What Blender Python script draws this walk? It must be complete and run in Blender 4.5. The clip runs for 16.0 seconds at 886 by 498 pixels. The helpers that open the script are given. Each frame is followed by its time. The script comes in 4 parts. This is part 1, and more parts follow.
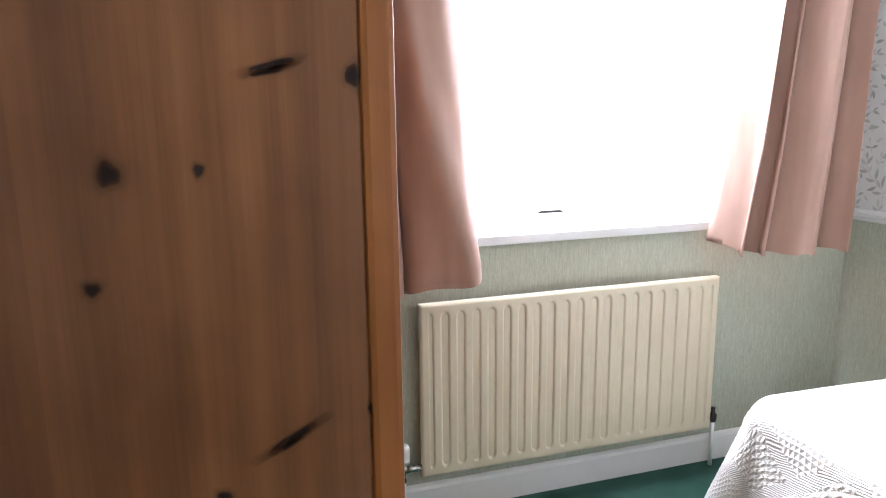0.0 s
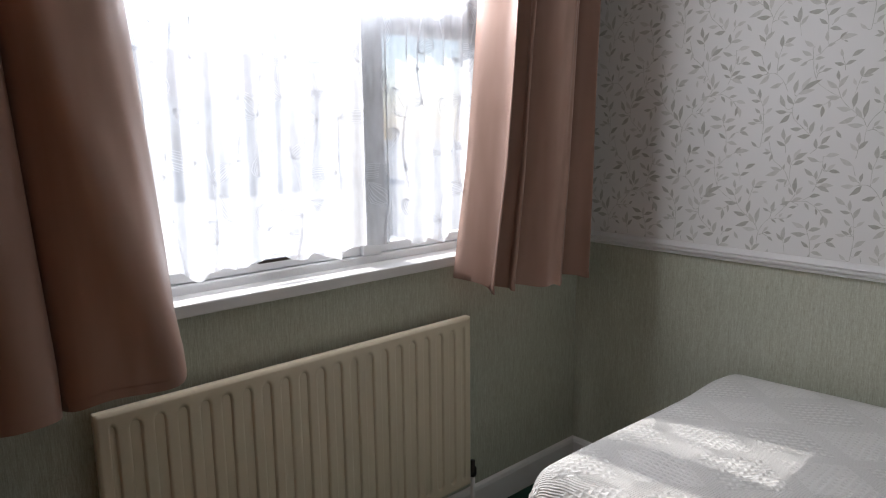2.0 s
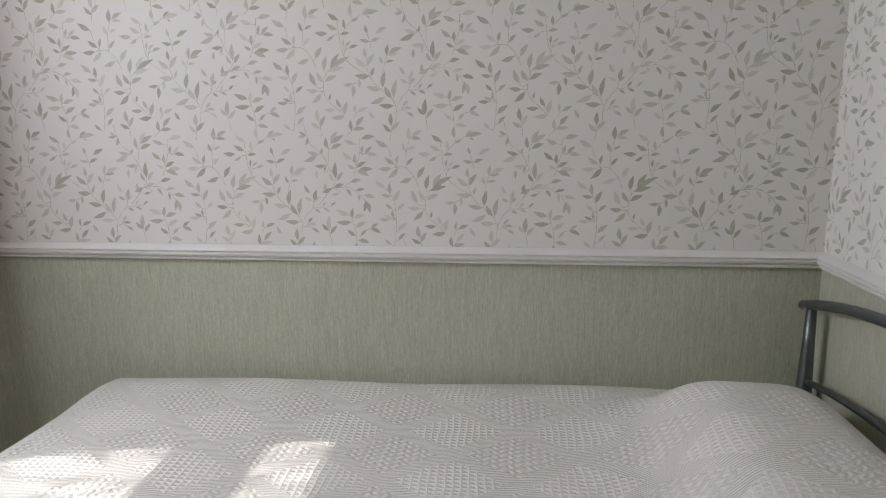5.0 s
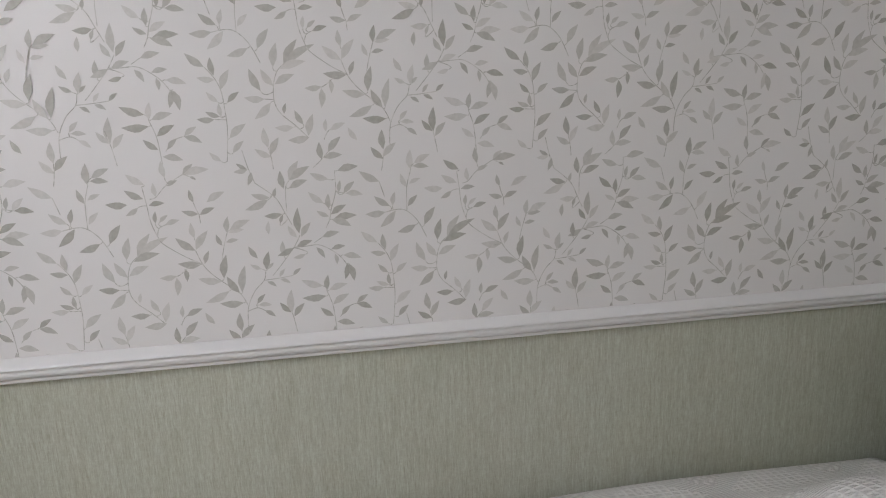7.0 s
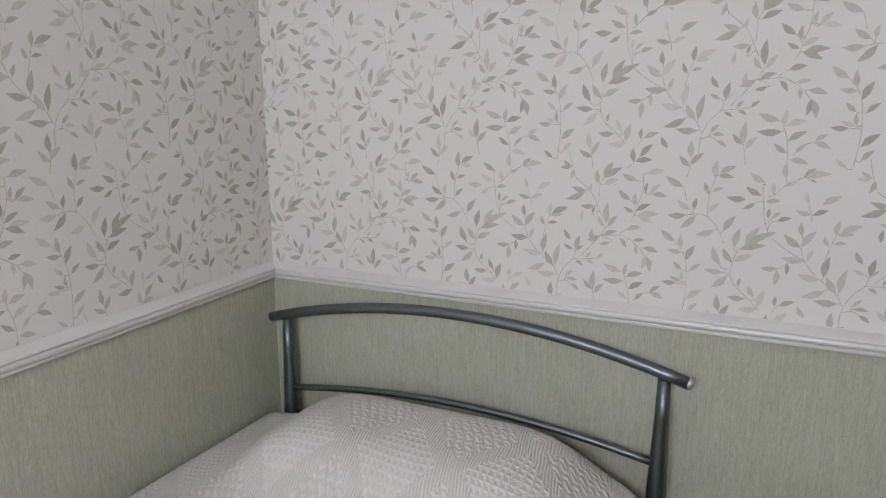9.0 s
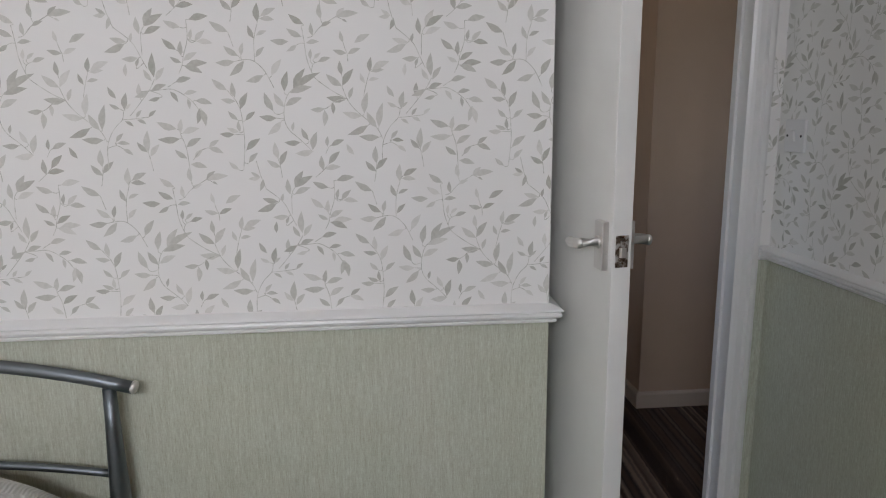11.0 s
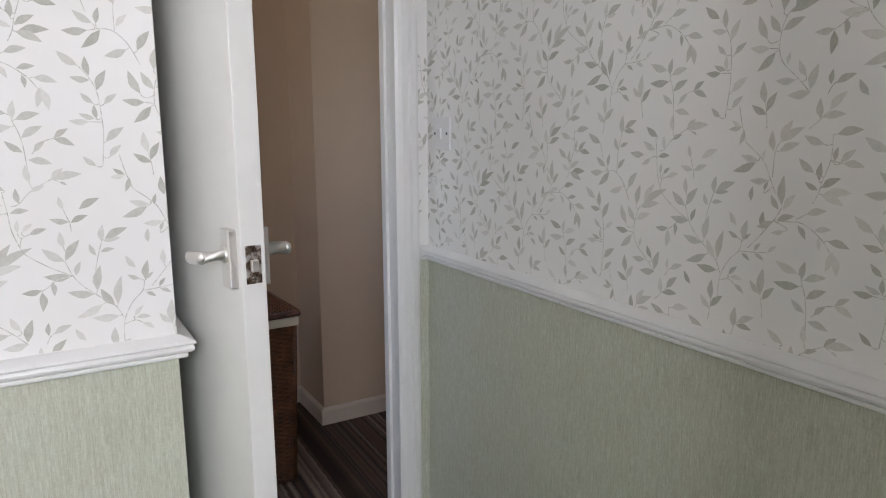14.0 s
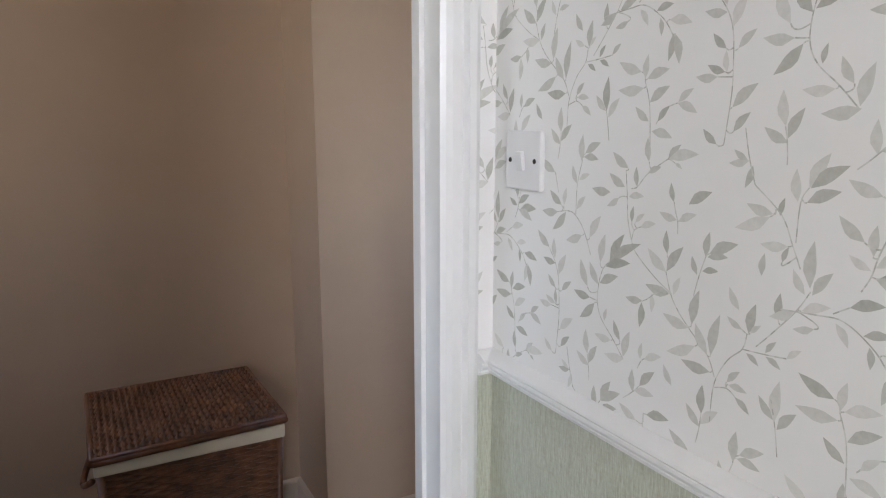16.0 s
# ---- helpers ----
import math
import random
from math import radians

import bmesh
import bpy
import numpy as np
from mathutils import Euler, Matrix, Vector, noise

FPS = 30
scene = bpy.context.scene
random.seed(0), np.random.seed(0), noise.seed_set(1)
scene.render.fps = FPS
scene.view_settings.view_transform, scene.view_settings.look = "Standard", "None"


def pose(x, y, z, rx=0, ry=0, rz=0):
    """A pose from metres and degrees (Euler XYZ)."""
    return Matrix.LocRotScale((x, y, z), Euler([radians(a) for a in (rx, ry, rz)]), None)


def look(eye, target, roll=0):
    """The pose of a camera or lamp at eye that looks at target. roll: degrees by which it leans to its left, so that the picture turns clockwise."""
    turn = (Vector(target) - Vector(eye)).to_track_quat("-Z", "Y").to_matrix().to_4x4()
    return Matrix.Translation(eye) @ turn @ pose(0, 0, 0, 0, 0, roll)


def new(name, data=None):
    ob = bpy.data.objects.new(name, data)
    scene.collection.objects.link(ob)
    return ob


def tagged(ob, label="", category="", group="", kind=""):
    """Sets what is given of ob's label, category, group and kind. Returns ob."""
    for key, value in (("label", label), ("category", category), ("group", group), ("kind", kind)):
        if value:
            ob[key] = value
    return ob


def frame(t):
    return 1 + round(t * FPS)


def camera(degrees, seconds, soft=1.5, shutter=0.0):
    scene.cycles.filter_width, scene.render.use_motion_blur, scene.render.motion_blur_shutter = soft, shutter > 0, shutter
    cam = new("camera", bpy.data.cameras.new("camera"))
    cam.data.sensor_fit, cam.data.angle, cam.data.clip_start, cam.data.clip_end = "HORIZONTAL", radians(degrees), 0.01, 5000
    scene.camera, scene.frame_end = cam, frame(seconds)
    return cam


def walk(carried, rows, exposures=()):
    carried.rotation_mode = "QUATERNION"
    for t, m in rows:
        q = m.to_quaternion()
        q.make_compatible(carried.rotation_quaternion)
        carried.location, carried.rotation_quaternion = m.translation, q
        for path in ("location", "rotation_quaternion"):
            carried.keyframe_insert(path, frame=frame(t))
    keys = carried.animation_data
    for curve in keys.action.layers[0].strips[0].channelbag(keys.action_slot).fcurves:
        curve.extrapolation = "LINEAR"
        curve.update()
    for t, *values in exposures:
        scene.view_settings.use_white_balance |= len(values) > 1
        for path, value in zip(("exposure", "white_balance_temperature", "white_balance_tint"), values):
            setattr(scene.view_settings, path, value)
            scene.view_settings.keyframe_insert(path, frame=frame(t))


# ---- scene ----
cam = camera(66.2, 16.0, soft=1.1)
PATH = [
    (0, (0.235, 0.095, 1.268), (0.827, 1.967, 0.885), -0.7),
    (0.5, (0.298, 0.233, 1.29), (0.999, 2.073, 0.939), -0.8),
    (1, (0.347, 0.41, 1.3), (1.238, 2.167, 0.956), -0.7),
    (1.5, (0.376, 0.498, 1.292), (1.487, 2.127, 0.966), -0.8),
    (2, (0.415, 0.532, 1.292), (1.733, 1.994, 0.937), -0.6),
    (2.5, (0.452, 0.493, 1.29), (1.957, 1.76, 0.927), -0.7),
    (3, (0.504, 0.434, 1.268), (2.16, 1.498, 0.913), -0.7),
    (3.5, (0.544, 0.368, 1.262), (2.327, 1.197, 0.901), -0.6),
    (4, (0.573, 0.32, 1.259), (2.445, 0.92, 0.893), -0.6),
    (4.5, (0.6, 0.291, 1.261), (2.528, 0.668, 0.887), -0.2),
    (5, (0.686, 0.323, 1.256), (2.641, 0.506, 0.873), -0.3),
    (5.2, (0.742, 0.354, 1.257), (2.699, 0.47, 0.859), -0.3),
    (7.3, (1.353, 0.776, 1.326), (3.226, 0.225, 0.89), -1.9),
    (7.5, (1.397, 0.805, 1.329), (3.204, 0.069, 0.891), -1.7),
    (8, (1.441, 0.851, 1.328), (3.001, -0.314, 0.871), -1.1),
    (8.2, (1.439, 0.868, 1.327), (2.838, -0.484, 0.863), -0.7),
    (10.3, (1.04, 0.894, 1.308), (1.253, -1.054, 0.909), -0.9),
    (10.5, (0.998, 0.896, 1.304), (1.123, -1.061, 0.912), -0.8),
    (11, (0.921, 0.882, 1.308), (0.748, -1.073, 0.918), -0.5),
    (11.5, (0.867, 0.871, 1.305), (0.414, -1.039, 0.922), -0.4),
    (12, (0.865, 0.874, 1.303), (0.211, -0.978, 0.927), -0.4),
    (12.5, (0.835, 0.902, 1.305), (-0.004, -0.876, 0.938), -0.5),
    (13, (0.823, 0.91, 1.307), (-0.111, -0.82, 0.944), -0.4),
    (13.5, (0.818, 0.873, 1.299), (-0.173, -0.827, 0.94), -0.3),
    (14, (0.757, 0.716, 1.267), (-0.248, -0.975, 0.906), -0.2),
    (14.5, (0.652, 0.516, 1.267), (-0.35, -1.175, 0.897), -0.2),
    (15, (0.572, 0.333, 1.278), (-0.422, -1.361, 0.902), 0.0),
    (15.5, (0.508, 0.122, 1.301), (-0.478, -1.578, 0.929), -0.5),
    (16, (0.411, -0.033, 1.3), (-0.533, -1.756, 0.929), 0.0),
]
EXPOSURES = [(0, 3.17, 5650, 13), (0.5, 2.9, 5650, 13), (1, 2.2, 5850, 13), (1.5, 1.5, 6050, 13), (2, 0.76, 6150, 13), (2.5, 0.32, 6200, 13), (3, 0.38, 6250, 13), (3.5, 0.75, 6450, 13), (4, 1.35, 6450, 13), (5, 1.32, 6350, 13), (7.5, 1.36, 6200, 13), (8, 1.42, 6200, 13), (10.5, 1.55, 6150, 13), (11.5, 1.72, 6200, 13), (12.5, 2.18, 6150, 13), (13, 2.27, 6150, 13), (14, 2.42, 6150, 13), (15, 2.52, 6150, 13), (16, 2.98, 6150, 13)]

walk(cam, [(t, look(eye, target, roll)) for t, eye, target, roll in PATH], EXPOSURES)

# ---- light ----
world = bpy.data.worlds.new("sky_world")
scene.world = world
world.use_nodes = True
sky = world.node_tree.nodes.new("ShaderNodeTexSky")
sky.sky_type, sky.sun_disc = "NISHITA", False
sky.sun_elevation, sky.sun_rotation = radians(41), radians(-7)
world.node_tree.links.new(sky.outputs[0], world.node_tree.nodes["Background"].inputs[0])
world.node_tree.nodes["Background"].inputs[1].default_value = 0.125
sun_data = bpy.data.lights.new("sun", "SUN")
sun_data.energy, sun_data.angle, sun_data.color = 4.2, radians(0.6), (1.0, 0.95, 0.88)
sun = new("sun", sun_data)
sun.matrix_world = look((1.0, 8.0, 7.0), (1.0 + 0.125 * 1.135, 8.0 - 1.135, 6.0))

# added sky fill lamps: high in the bedroom window and at unseen hall ends
for name, at, aim, size_x, size_y, watts, tint in (("window_sky_fill", (1.41, 2.062, 1.780), (1.30, 0.0, 0.85), 1.00, 0.30, 8.6, (0.97, 0.98, 1.0)),
                                                   ("hall_west_fill", (-1.29, -1.48, 1.70), (0.6, -1.90, 1.75), 0.60, 0.40, 0.015, (1.0, 0.84, 0.66)),
                                                   ("hall_east_fill", (1.49, -1.48, 1.70), (0.2, -2.20, 1.90), 0.60, 0.40, 0.50, (1.0, 0.87, 0.71))):
    data = bpy.data.lights.new(name, "AREA")
    data.shape, data.size, data.size_y, data.energy, data.color = "RECTANGLE", size_x, size_y, watts, tint
    new(name, data).matrix_world = look(at, aim)

# ---- materials ----


def material(name, color=(0.8, 0.8, 0.8), rough=0.6, metal=0.0, spec=0.5):
    m = bpy.data.materials.new(name)
    m.use_nodes = True
    b = m.node_tree.nodes["Principled BSDF"]
    b.inputs["Base Color"].default_value = (*color, 1)
    b.inputs["Roughness"].default_value = rough
    b.inputs["Metallic"].default_value = metal
    b.inputs["Specular IOR Level"].default_value = spec
    return m


def nd(m, kind, **values):
    n = m.node_tree.nodes.new(kind)
    for key, value in values.items():
        if key == "op":
            n.operation = value
        elif key == "blend":
            n.data_type, n.blend_type = "RGBA", value
        else:
            n.inputs[key.replace("_", " ")].default_value = value
    return n


def wire(m, a, b):
    m.node_tree.links.new(a, b)


def shader(m):
    return m.node_tree.nodes["Principled BSDF"]


def coords(m, scale=(1, 1, 1), turn=(0, 0, 0), source="Object"):
    c = m.node_tree.nodes.new("ShaderNodeTexCoord")
    p = m.node_tree.nodes.new("ShaderNodeMapping")
    p.inputs["Scale"].default_value = scale
    p.inputs["Rotation"].default_value = turn
    wire(m, c.outputs[source], p.inputs[0])
    return p.outputs[0]


def noisy(m, vector, scale, detail=3.0, rough=0.6):
    n = nd(m, "ShaderNodeTexNoise", Scale=scale, Detail=detail, Roughness=rough)
    wire(m, vector, n.inputs["Vector"])
    return n.outputs["Fac"]


def ramp(m, fac, stops):
    r = m.node_tree.nodes.new("ShaderNodeValToRGB")
    while len(r.color_ramp.elements) < len(stops):
        r.color_ramp.elements.new(0.5)
    for e, (at, color) in zip(r.color_ramp.elements, stops):
        e.position, e.color = at, (*color, 1)
    wire(m, fac, r.inputs[0])
    return r.outputs[0]


def mixed(m, a, b, fac, blend="MIX"):
    n = m.node_tree.nodes.new("ShaderNodeMix")
    n.data_type, n.blend_type = "RGBA", blend
    for socket, value in ((n.inputs[0], fac), (n.inputs[6], a), (n.inputs[7], b)):
        if isinstance(value, (int, float)):
            socket.default_value = value
        elif isinstance(value, tuple):
            socket.default_value = (*value, 1)
        else:
            wire(m, value, socket)
    return n.outputs[2]


def calc(m, op, a, b=0.0):
    n = m.node_tree.nodes.new("ShaderNodeMath")
    n.operation = op
    for socket, value in zip(n.inputs, (a, b)):
        if isinstance(value, (int, float)):
            socket.default_value = value
        else:
            wire(m, value, socket)
    return n.outputs[0]


def bump(m, height, strength=0.3, distance=0.002):
    n = nd(m, "ShaderNodeBump", Strength=strength, Distance=distance)
    wire(m, height, n.inputs["Height"])
    wire(m, n.outputs[0], shader(m).inputs["Normal"])


def painted(name, color, rough, relief=0.15, variation=0.05, scale=60.0):
    """Brushed or sprayed paint: faint blotches, faint relief."""
    m = material(name, color, rough)
    v = coords(m)
    dark = tuple(c * (1 - variation * 2) for c in color)
    wire(m, ramp(m, noisy(m, v, 5.0, 4), [(0.3, dark), (0.65, color)]), shader(m).inputs["Base Color"])
    bump(m, noisy(m, v, scale, 3), relief, 0.001)
    return m


def leaf_paper():
    """Matt off-white paper with a fine linen grain."""
    m = material("wallpaper_ground", (0.80, 0.785, 0.755), 0.75, spec=0.3)
    v = coords(m)
    wire(m, ramp(m, noisy(m, v, 1.6, 4), [(0.3, (0.775, 0.76, 0.73)), (0.7, (0.815, 0.80, 0.775))]), shader(m).inputs["Base Color"])
    a = noisy(m, coords(m, (30, 30, 700)), 1.0, 2)
    b = noisy(m, coords(m, (700, 700, 30)), 1.0, 2)
    bump(m, calc(m, "ADD", a, b), 0.10, 0.001)
    return m


def sage_paper():
    """Sage vinyl paper with drawn vertical threads."""
    m = material("sage_paper", (0.42, 0.46, 0.36), 0.6, spec=0.35)
    fine = noisy(m, coords(m, (640, 640, 55)), 1.0, 3, 0.75)
    wide = noisy(m, coords(m, (230, 230, 14)), 1.0, 3, 0.6)
    cross = noisy(m, coords(m, (120, 120, 300)), 1.0, 2)
    threads = calc(m, "ADD", calc(m, "MULTIPLY", fine, 0.55), calc(m, "ADD", calc(m, "MULTIPLY", wide, 0.3), calc(m, "MULTIPLY", cross, 0.15)))
    base = ramp(m, threads, [(0.39, (0.42, 0.415, 0.32)), (0.51, (0.52, 0.53, 0.435)), (0.62, (0.62, 0.645, 0.555))])
    patch = ramp(m, noisy(m, coords(m), 2.2, 3), [(0.35, (0.92, 0.93, 0.90)), (0.7, (1.0, 1.0, 1.0))])
    wire(m, mixed(m, base, patch, 1.0, "MULTIPLY"), shader(m).inputs["Base Color"])
    bump(m, threads, 0.45, 0.002)
    return m


def pine(name, light, dark, upright=True):
    """Lacquered knotty pine with drawn grain."""
    m = material(name, light, 0.38, spec=0.45)
    stretch = (1, 1, 0.10) if upright else (1, 0.10, 1)
    v = coords(m, stretch)
    bend = noisy(m, v, 3.0, 2)
    w = nd(m, "ShaderNodeTexWave", Scale=7.0, Distortion=9.0, Detail=3.0)
    w.inputs["Detail Scale"].default_value = 1.2
    wire(m, v, w.inputs["Vector"])
    rings = w.outputs["Fac"]
    fine = noisy(m, coords(m, tuple(s * 160 if s == 1 else 4 for s in stretch)), 1.0, 3, 0.7)
    tone = calc(m, "ADD", calc(m, "MULTIPLY", rings, 0.16), calc(m, "ADD", calc(m, "MULTIPLY", fine, 0.35), calc(m, "MULTIPLY", bend, 0.55)))
    mid = tuple((a + b) / 2 for a, b in zip(light, dark))
    grain = ramp(m, tone, [(0.28, dark), (0.52, mid), (0.78, light)])
    s = m.node_tree.nodes.new("ShaderNodeSeparateXYZ")
    wire(m, coords(m), s.inputs[0])
    stave = m.node_tree.nodes.new("ShaderNodeTexWhiteNoise")
    stave.noise_dimensions = "1D"
    wire(m, calc(m, "FLOOR", calc(m, "MULTIPLY", calc(m, "ADD", s.outputs[0], calc(m, "MULTIPLY", s.outputs[1], 0.5)), 12.5)), stave.inputs["W"])
    cast = ramp(m, stave.outputs["Value"], [(0.0, (0.78, 0.74, 0.72)), (1.0, (1.0, 1.0, 1.0))])
    cloud = ramp(m, noisy(m, coords(m, (1, 1, 0.5)), 5.0, 4), [(0.36, (0.58, 0.50, 0.44)), (0.60, (1.0, 1.0, 1.0))])
    wire(m, mixed(m, mixed(m, grain, cast, 1.0, "MULTIPLY"), cloud, 0.8, "MULTIPLY"), shader(m).inputs["Base Color"])
    bump(m, fine, 0.06, 0.001)
    return m


def knot_wood():
    """A knot: near-black heart, brown ring, fading into the wood round it."""
    m = material("knot_wood", (0.045, 0.018, 0.008), 0.45, spec=0.3)
    c = m.node_tree.nodes.new("ShaderNodeUVMap")
    length = m.node_tree.nodes.new("ShaderNodeVectorMath")
    length.operation = "LENGTH"
    wire(m, c.outputs[0], length.inputs[0])
    radius = calc(m, "ADD", length.outputs["Value"], calc(m, "MULTIPLY", calc(m, "SUBTRACT", noisy(m, coords(m, (1, 1, 0.5)), 120.0, 3), 0.5), 0.16))
    wire(m, ramp(m, radius, [(0.25, (0.012, 0.005, 0.003)), (0.42, (0.06, 0.022, 0.008)), (0.50, (0.15, 0.055, 0.018)), (0.9, (0.22, 0.085, 0.028))]), shader(m).inputs["Base Color"])
    wire(m, ramp(m, radius, [(0.42, (1.0, 1.0, 1.0)), (0.46, (0.38, 0.38, 0.38)), (0.85, (0.0, 0.0, 0.0))]), shader(m).inputs["Alpha"])
    return m


def satin():
    """Dusty pink lined curtain cloth with a satin sheen."""
    m = material("curtain_satin", (0.60, 0.40, 0.34), 0.5)
    b = shader(m)
    weave = noisy(m, coords(m, (900, 900, 300)), 1.0, 2)
    tone = noisy(m, coords(m, (9, 9, 1.2)), 1.0, 3)
    wire(m, ramp(m, tone, [(0.3, (0.37, 0.228, 0.172)), (0.7, (0.50, 0.328, 0.258))]), b.inputs["Base Color"])
    b.inputs["Sheen Weight"].default_value = 0.05
    b.inputs["Roughness"].default_value = 0.34
    bump(m, weave, 0.08, 0.001)
    t = nd(m, "ShaderNodeBsdfTranslucent", Color=(0.55, 0.34, 0.27, 1))
    x = nd(m, "ShaderNodeMixShader", Fac=0.05)
    wire(m, b.outputs[0], x.inputs[1])
    wire(m, t.outputs[0], x.inputs[2])
    wire(m, x.outputs[0], m.node_tree.nodes["Material Output"].inputs[0])
    return m


def net_cloth(name, open_part, through_part=0.75):
    """Fine white net: part open weave, part white thread."""
    m = material(name, (0.9, 0.9, 0.9), 0.8)
    b = shader(m)
    b.inputs["Base Color"].default_value = (0.88, 0.89, 0.9, 1)
    t = nd(m, "ShaderNodeBsdfTranslucent", Color=(0.72, 0.73, 0.75, 1))
    c = nd(m, "ShaderNodeBsdfTransparent", Color=(1, 1, 1, 1))
    x = nd(m, "ShaderNodeMixShader", Fac=through_part)
    y = m.node_tree.nodes.new("ShaderNodeMixShader")
    mesh_noise = noisy(m, coords(m, (14, 14, 5)), 1.0, 3)
    fac = ramp(m, mesh_noise, [(0.35, (open_part - 0.12,) * 3), (0.65, (open_part + 0.1,) * 3)])
    wire(m, fac, y.inputs[0])
    wire(m, b.outputs[0], x.inputs[1])
    wire(m, t.outputs[0], x.inputs[2])
    wire(m, x.outputs[0], y.inputs[1])
    wire(m, c.outputs[0], y.inputs[2])
    wire(m, y.outputs[0], m.node_tree.nodes["Material Output"].inputs[0])
    return m


def crochet():
    """White cotton bedspread: lozenges of waffle and of zigzag stitch between plain ribbed bands."""
    m = material("crochet_cotton", (0.78, 0.76, 0.72), 0.85, spec=0.2)
    c = m.node_tree.nodes.new("ShaderNodeUVMap")
    s = m.node_tree.nodes.new("ShaderNodeSeparateXYZ")
    wire(m, c.outputs[0], s.inputs[0])
    wob = calc(m, "MULTIPLY", calc(m, "SUBTRACT", noisy(m, c.outputs[0], 5.0, 2), 0.5), 0.03)
    x, y = calc(m, "ADD", s.outputs[0], wob), calc(m, "ADD", s.outputs[1], wob)
    a = calc(m, "MULTIPLY", calc(m, "ADD", x, calc(m, "MULTIPLY", y, 0.8)), 4.6)
    d = calc(m, "MULTIPLY", calc(m, "SUBTRACT", x, calc(m, "MULTIPLY", y, 0.8)), 4.6)
    odd = calc(m, "ABSOLUTE", calc(m, "MODULO", calc(m, "ADD", calc(m, "FLOOR", a), calc(m, "FLOOR", d)), 2.0))
    off = [calc(m, "ABSOLUTE", calc(m, "SUBTRACT", calc(m, "FRACT", v), 0.5)) for v in (a, d)]
    inner = calc(m, "LESS_THAN", calc(m, "MAXIMUM", off[0], off[1]), 0.40)

    def ridge(v, per_metre):
        return calc(m, "MULTIPLY", calc(m, "ABSOLUTE", calc(m, "SUBTRACT", calc(m, "FRACT", calc(m, "MULTIPLY", v, per_metre)), 0.5)), 2.0)

    waffle = calc(m, "MAXIMUM", ridge(x, 75.0), ridge(y, 62.0))
    step = calc(m, "MULTIPLY", ridge(x, 52.0), 0.008)
    zigzag = calc(m, "MULTIPLY", ridge(calc(m, "ADD", y, step), 58.0), ridge(calc(m, "ADD", x, calc(m, "MULTIPLY", y, 0.5)), 52.0))
    ribs = calc(m, "MULTIPLY", ridge(calc(m, "ADD", x, calc(m, "MULTIPLY", y, 0.15)), 170.0), 0.5)
    stitch = mixed(m, waffle, calc(m, "MULTIPLY", zigzag, 1.2), odd)
    pattern = mixed(m, ribs, stitch, inner)
    yarn = noisy(m, c.outputs[0], 330.0, 3)
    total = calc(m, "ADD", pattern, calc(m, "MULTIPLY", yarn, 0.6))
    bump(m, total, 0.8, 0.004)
    # shade in the stitch hollows is painted: colour darkens with the bump height
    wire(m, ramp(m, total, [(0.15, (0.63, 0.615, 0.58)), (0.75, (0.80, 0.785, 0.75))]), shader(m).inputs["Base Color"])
    return m


def carpet(name, a, b):
    m = material(name, a, 0.95, spec=0.1)
    pile = noisy(m, coords(m), 380.0, 2)
    wire(m, ramp(m, calc(m, "ADD", calc(m, "MULTIPLY", pile, 0.6), calc(m, "MULTIPLY", noisy(m, coords(m), 6.0, 3), 0.4)), [(0.35, a), (0.65, b)]), shader(m).inputs["Base Color"])
    bump(m, pile, 0.8, 0.006)
    return m


def striped_carpet():
    m = material("striped_carpet", (0.1, 0.07, 0.05), 0.95, spec=0.1)
    v = coords(m, (1, 1, 1), (0, 0, radians(2)))
    s = m.node_tree.nodes.new("ShaderNodeSeparateXYZ")
    wire(m, v, s.inputs[0])
    wobble = calc(m, "MULTIPLY", calc(m, "SUBTRACT", noisy(m, coords(m), 30.0, 2), 0.5), 0.012)
    n = m.node_tree.nodes.new("ShaderNodeTexNoise")
    n.noise_dimensions = "1D"
    n.inputs["Scale"].default_value, n.inputs["Detail"].default_value = 10.0, 2.0
    wire(m, calc(m, "ADD", s.outputs[0], wobble), n.inputs["W"])
    stripes = ramp(m, n.outputs["Fac"], [(0.36, (0.045, 0.03, 0.022)), (0.47, (0.13, 0.085, 0.06)), (0.52, (0.05, 0.035, 0.03)), (0.60, (0.30, 0.22, 0.16)), (0.66, (0.09, 0.06, 0.045))])
    wire(m, stripes, shader(m).inputs["Base Color"])
    bump(m, noisy(m, coords(m), 380.0, 2), 0.8, 0.006)
    return m


def leaf_print():
    """Printed watercolour leaves, each in its own grey green."""
    m = material("leaf_print", (0.4, 0.4, 0.35), 0.75, spec=0.3)
    g = m.node_tree.nodes.new("ShaderNodeNewGeometry")
    wash = noisy(m, coords(m), 130.0, 2)
    tone = calc(m, "ADD", calc(m, "MULTIPLY", g.outputs["Random Per Island"], 0.62), calc(m, "MULTIPLY", wash, 0.45))
    wire(m, ramp(m, tone, [(0.18, (0.42, 0.415, 0.36)), (0.5, (0.55, 0.54, 0.49)), (0.8, (0.665, 0.65, 0.605)), (0.95, (0.72, 0.70, 0.66))]), shader(m).inputs["Base Color"])
    return m


def wicker():
    m = material("wicker", (0.16, 0.07, 0.03), 0.38)
    v = coords(m, (1, 1, 1))
    wire(m, ramp(m, noisy(m, v, 26.0, 3), [(0.3, (0.055, 0.02, 0.008)), (0.7, (0.18, 0.066, 0.022))]), shader(m).inputs["Base Color"])
    return m


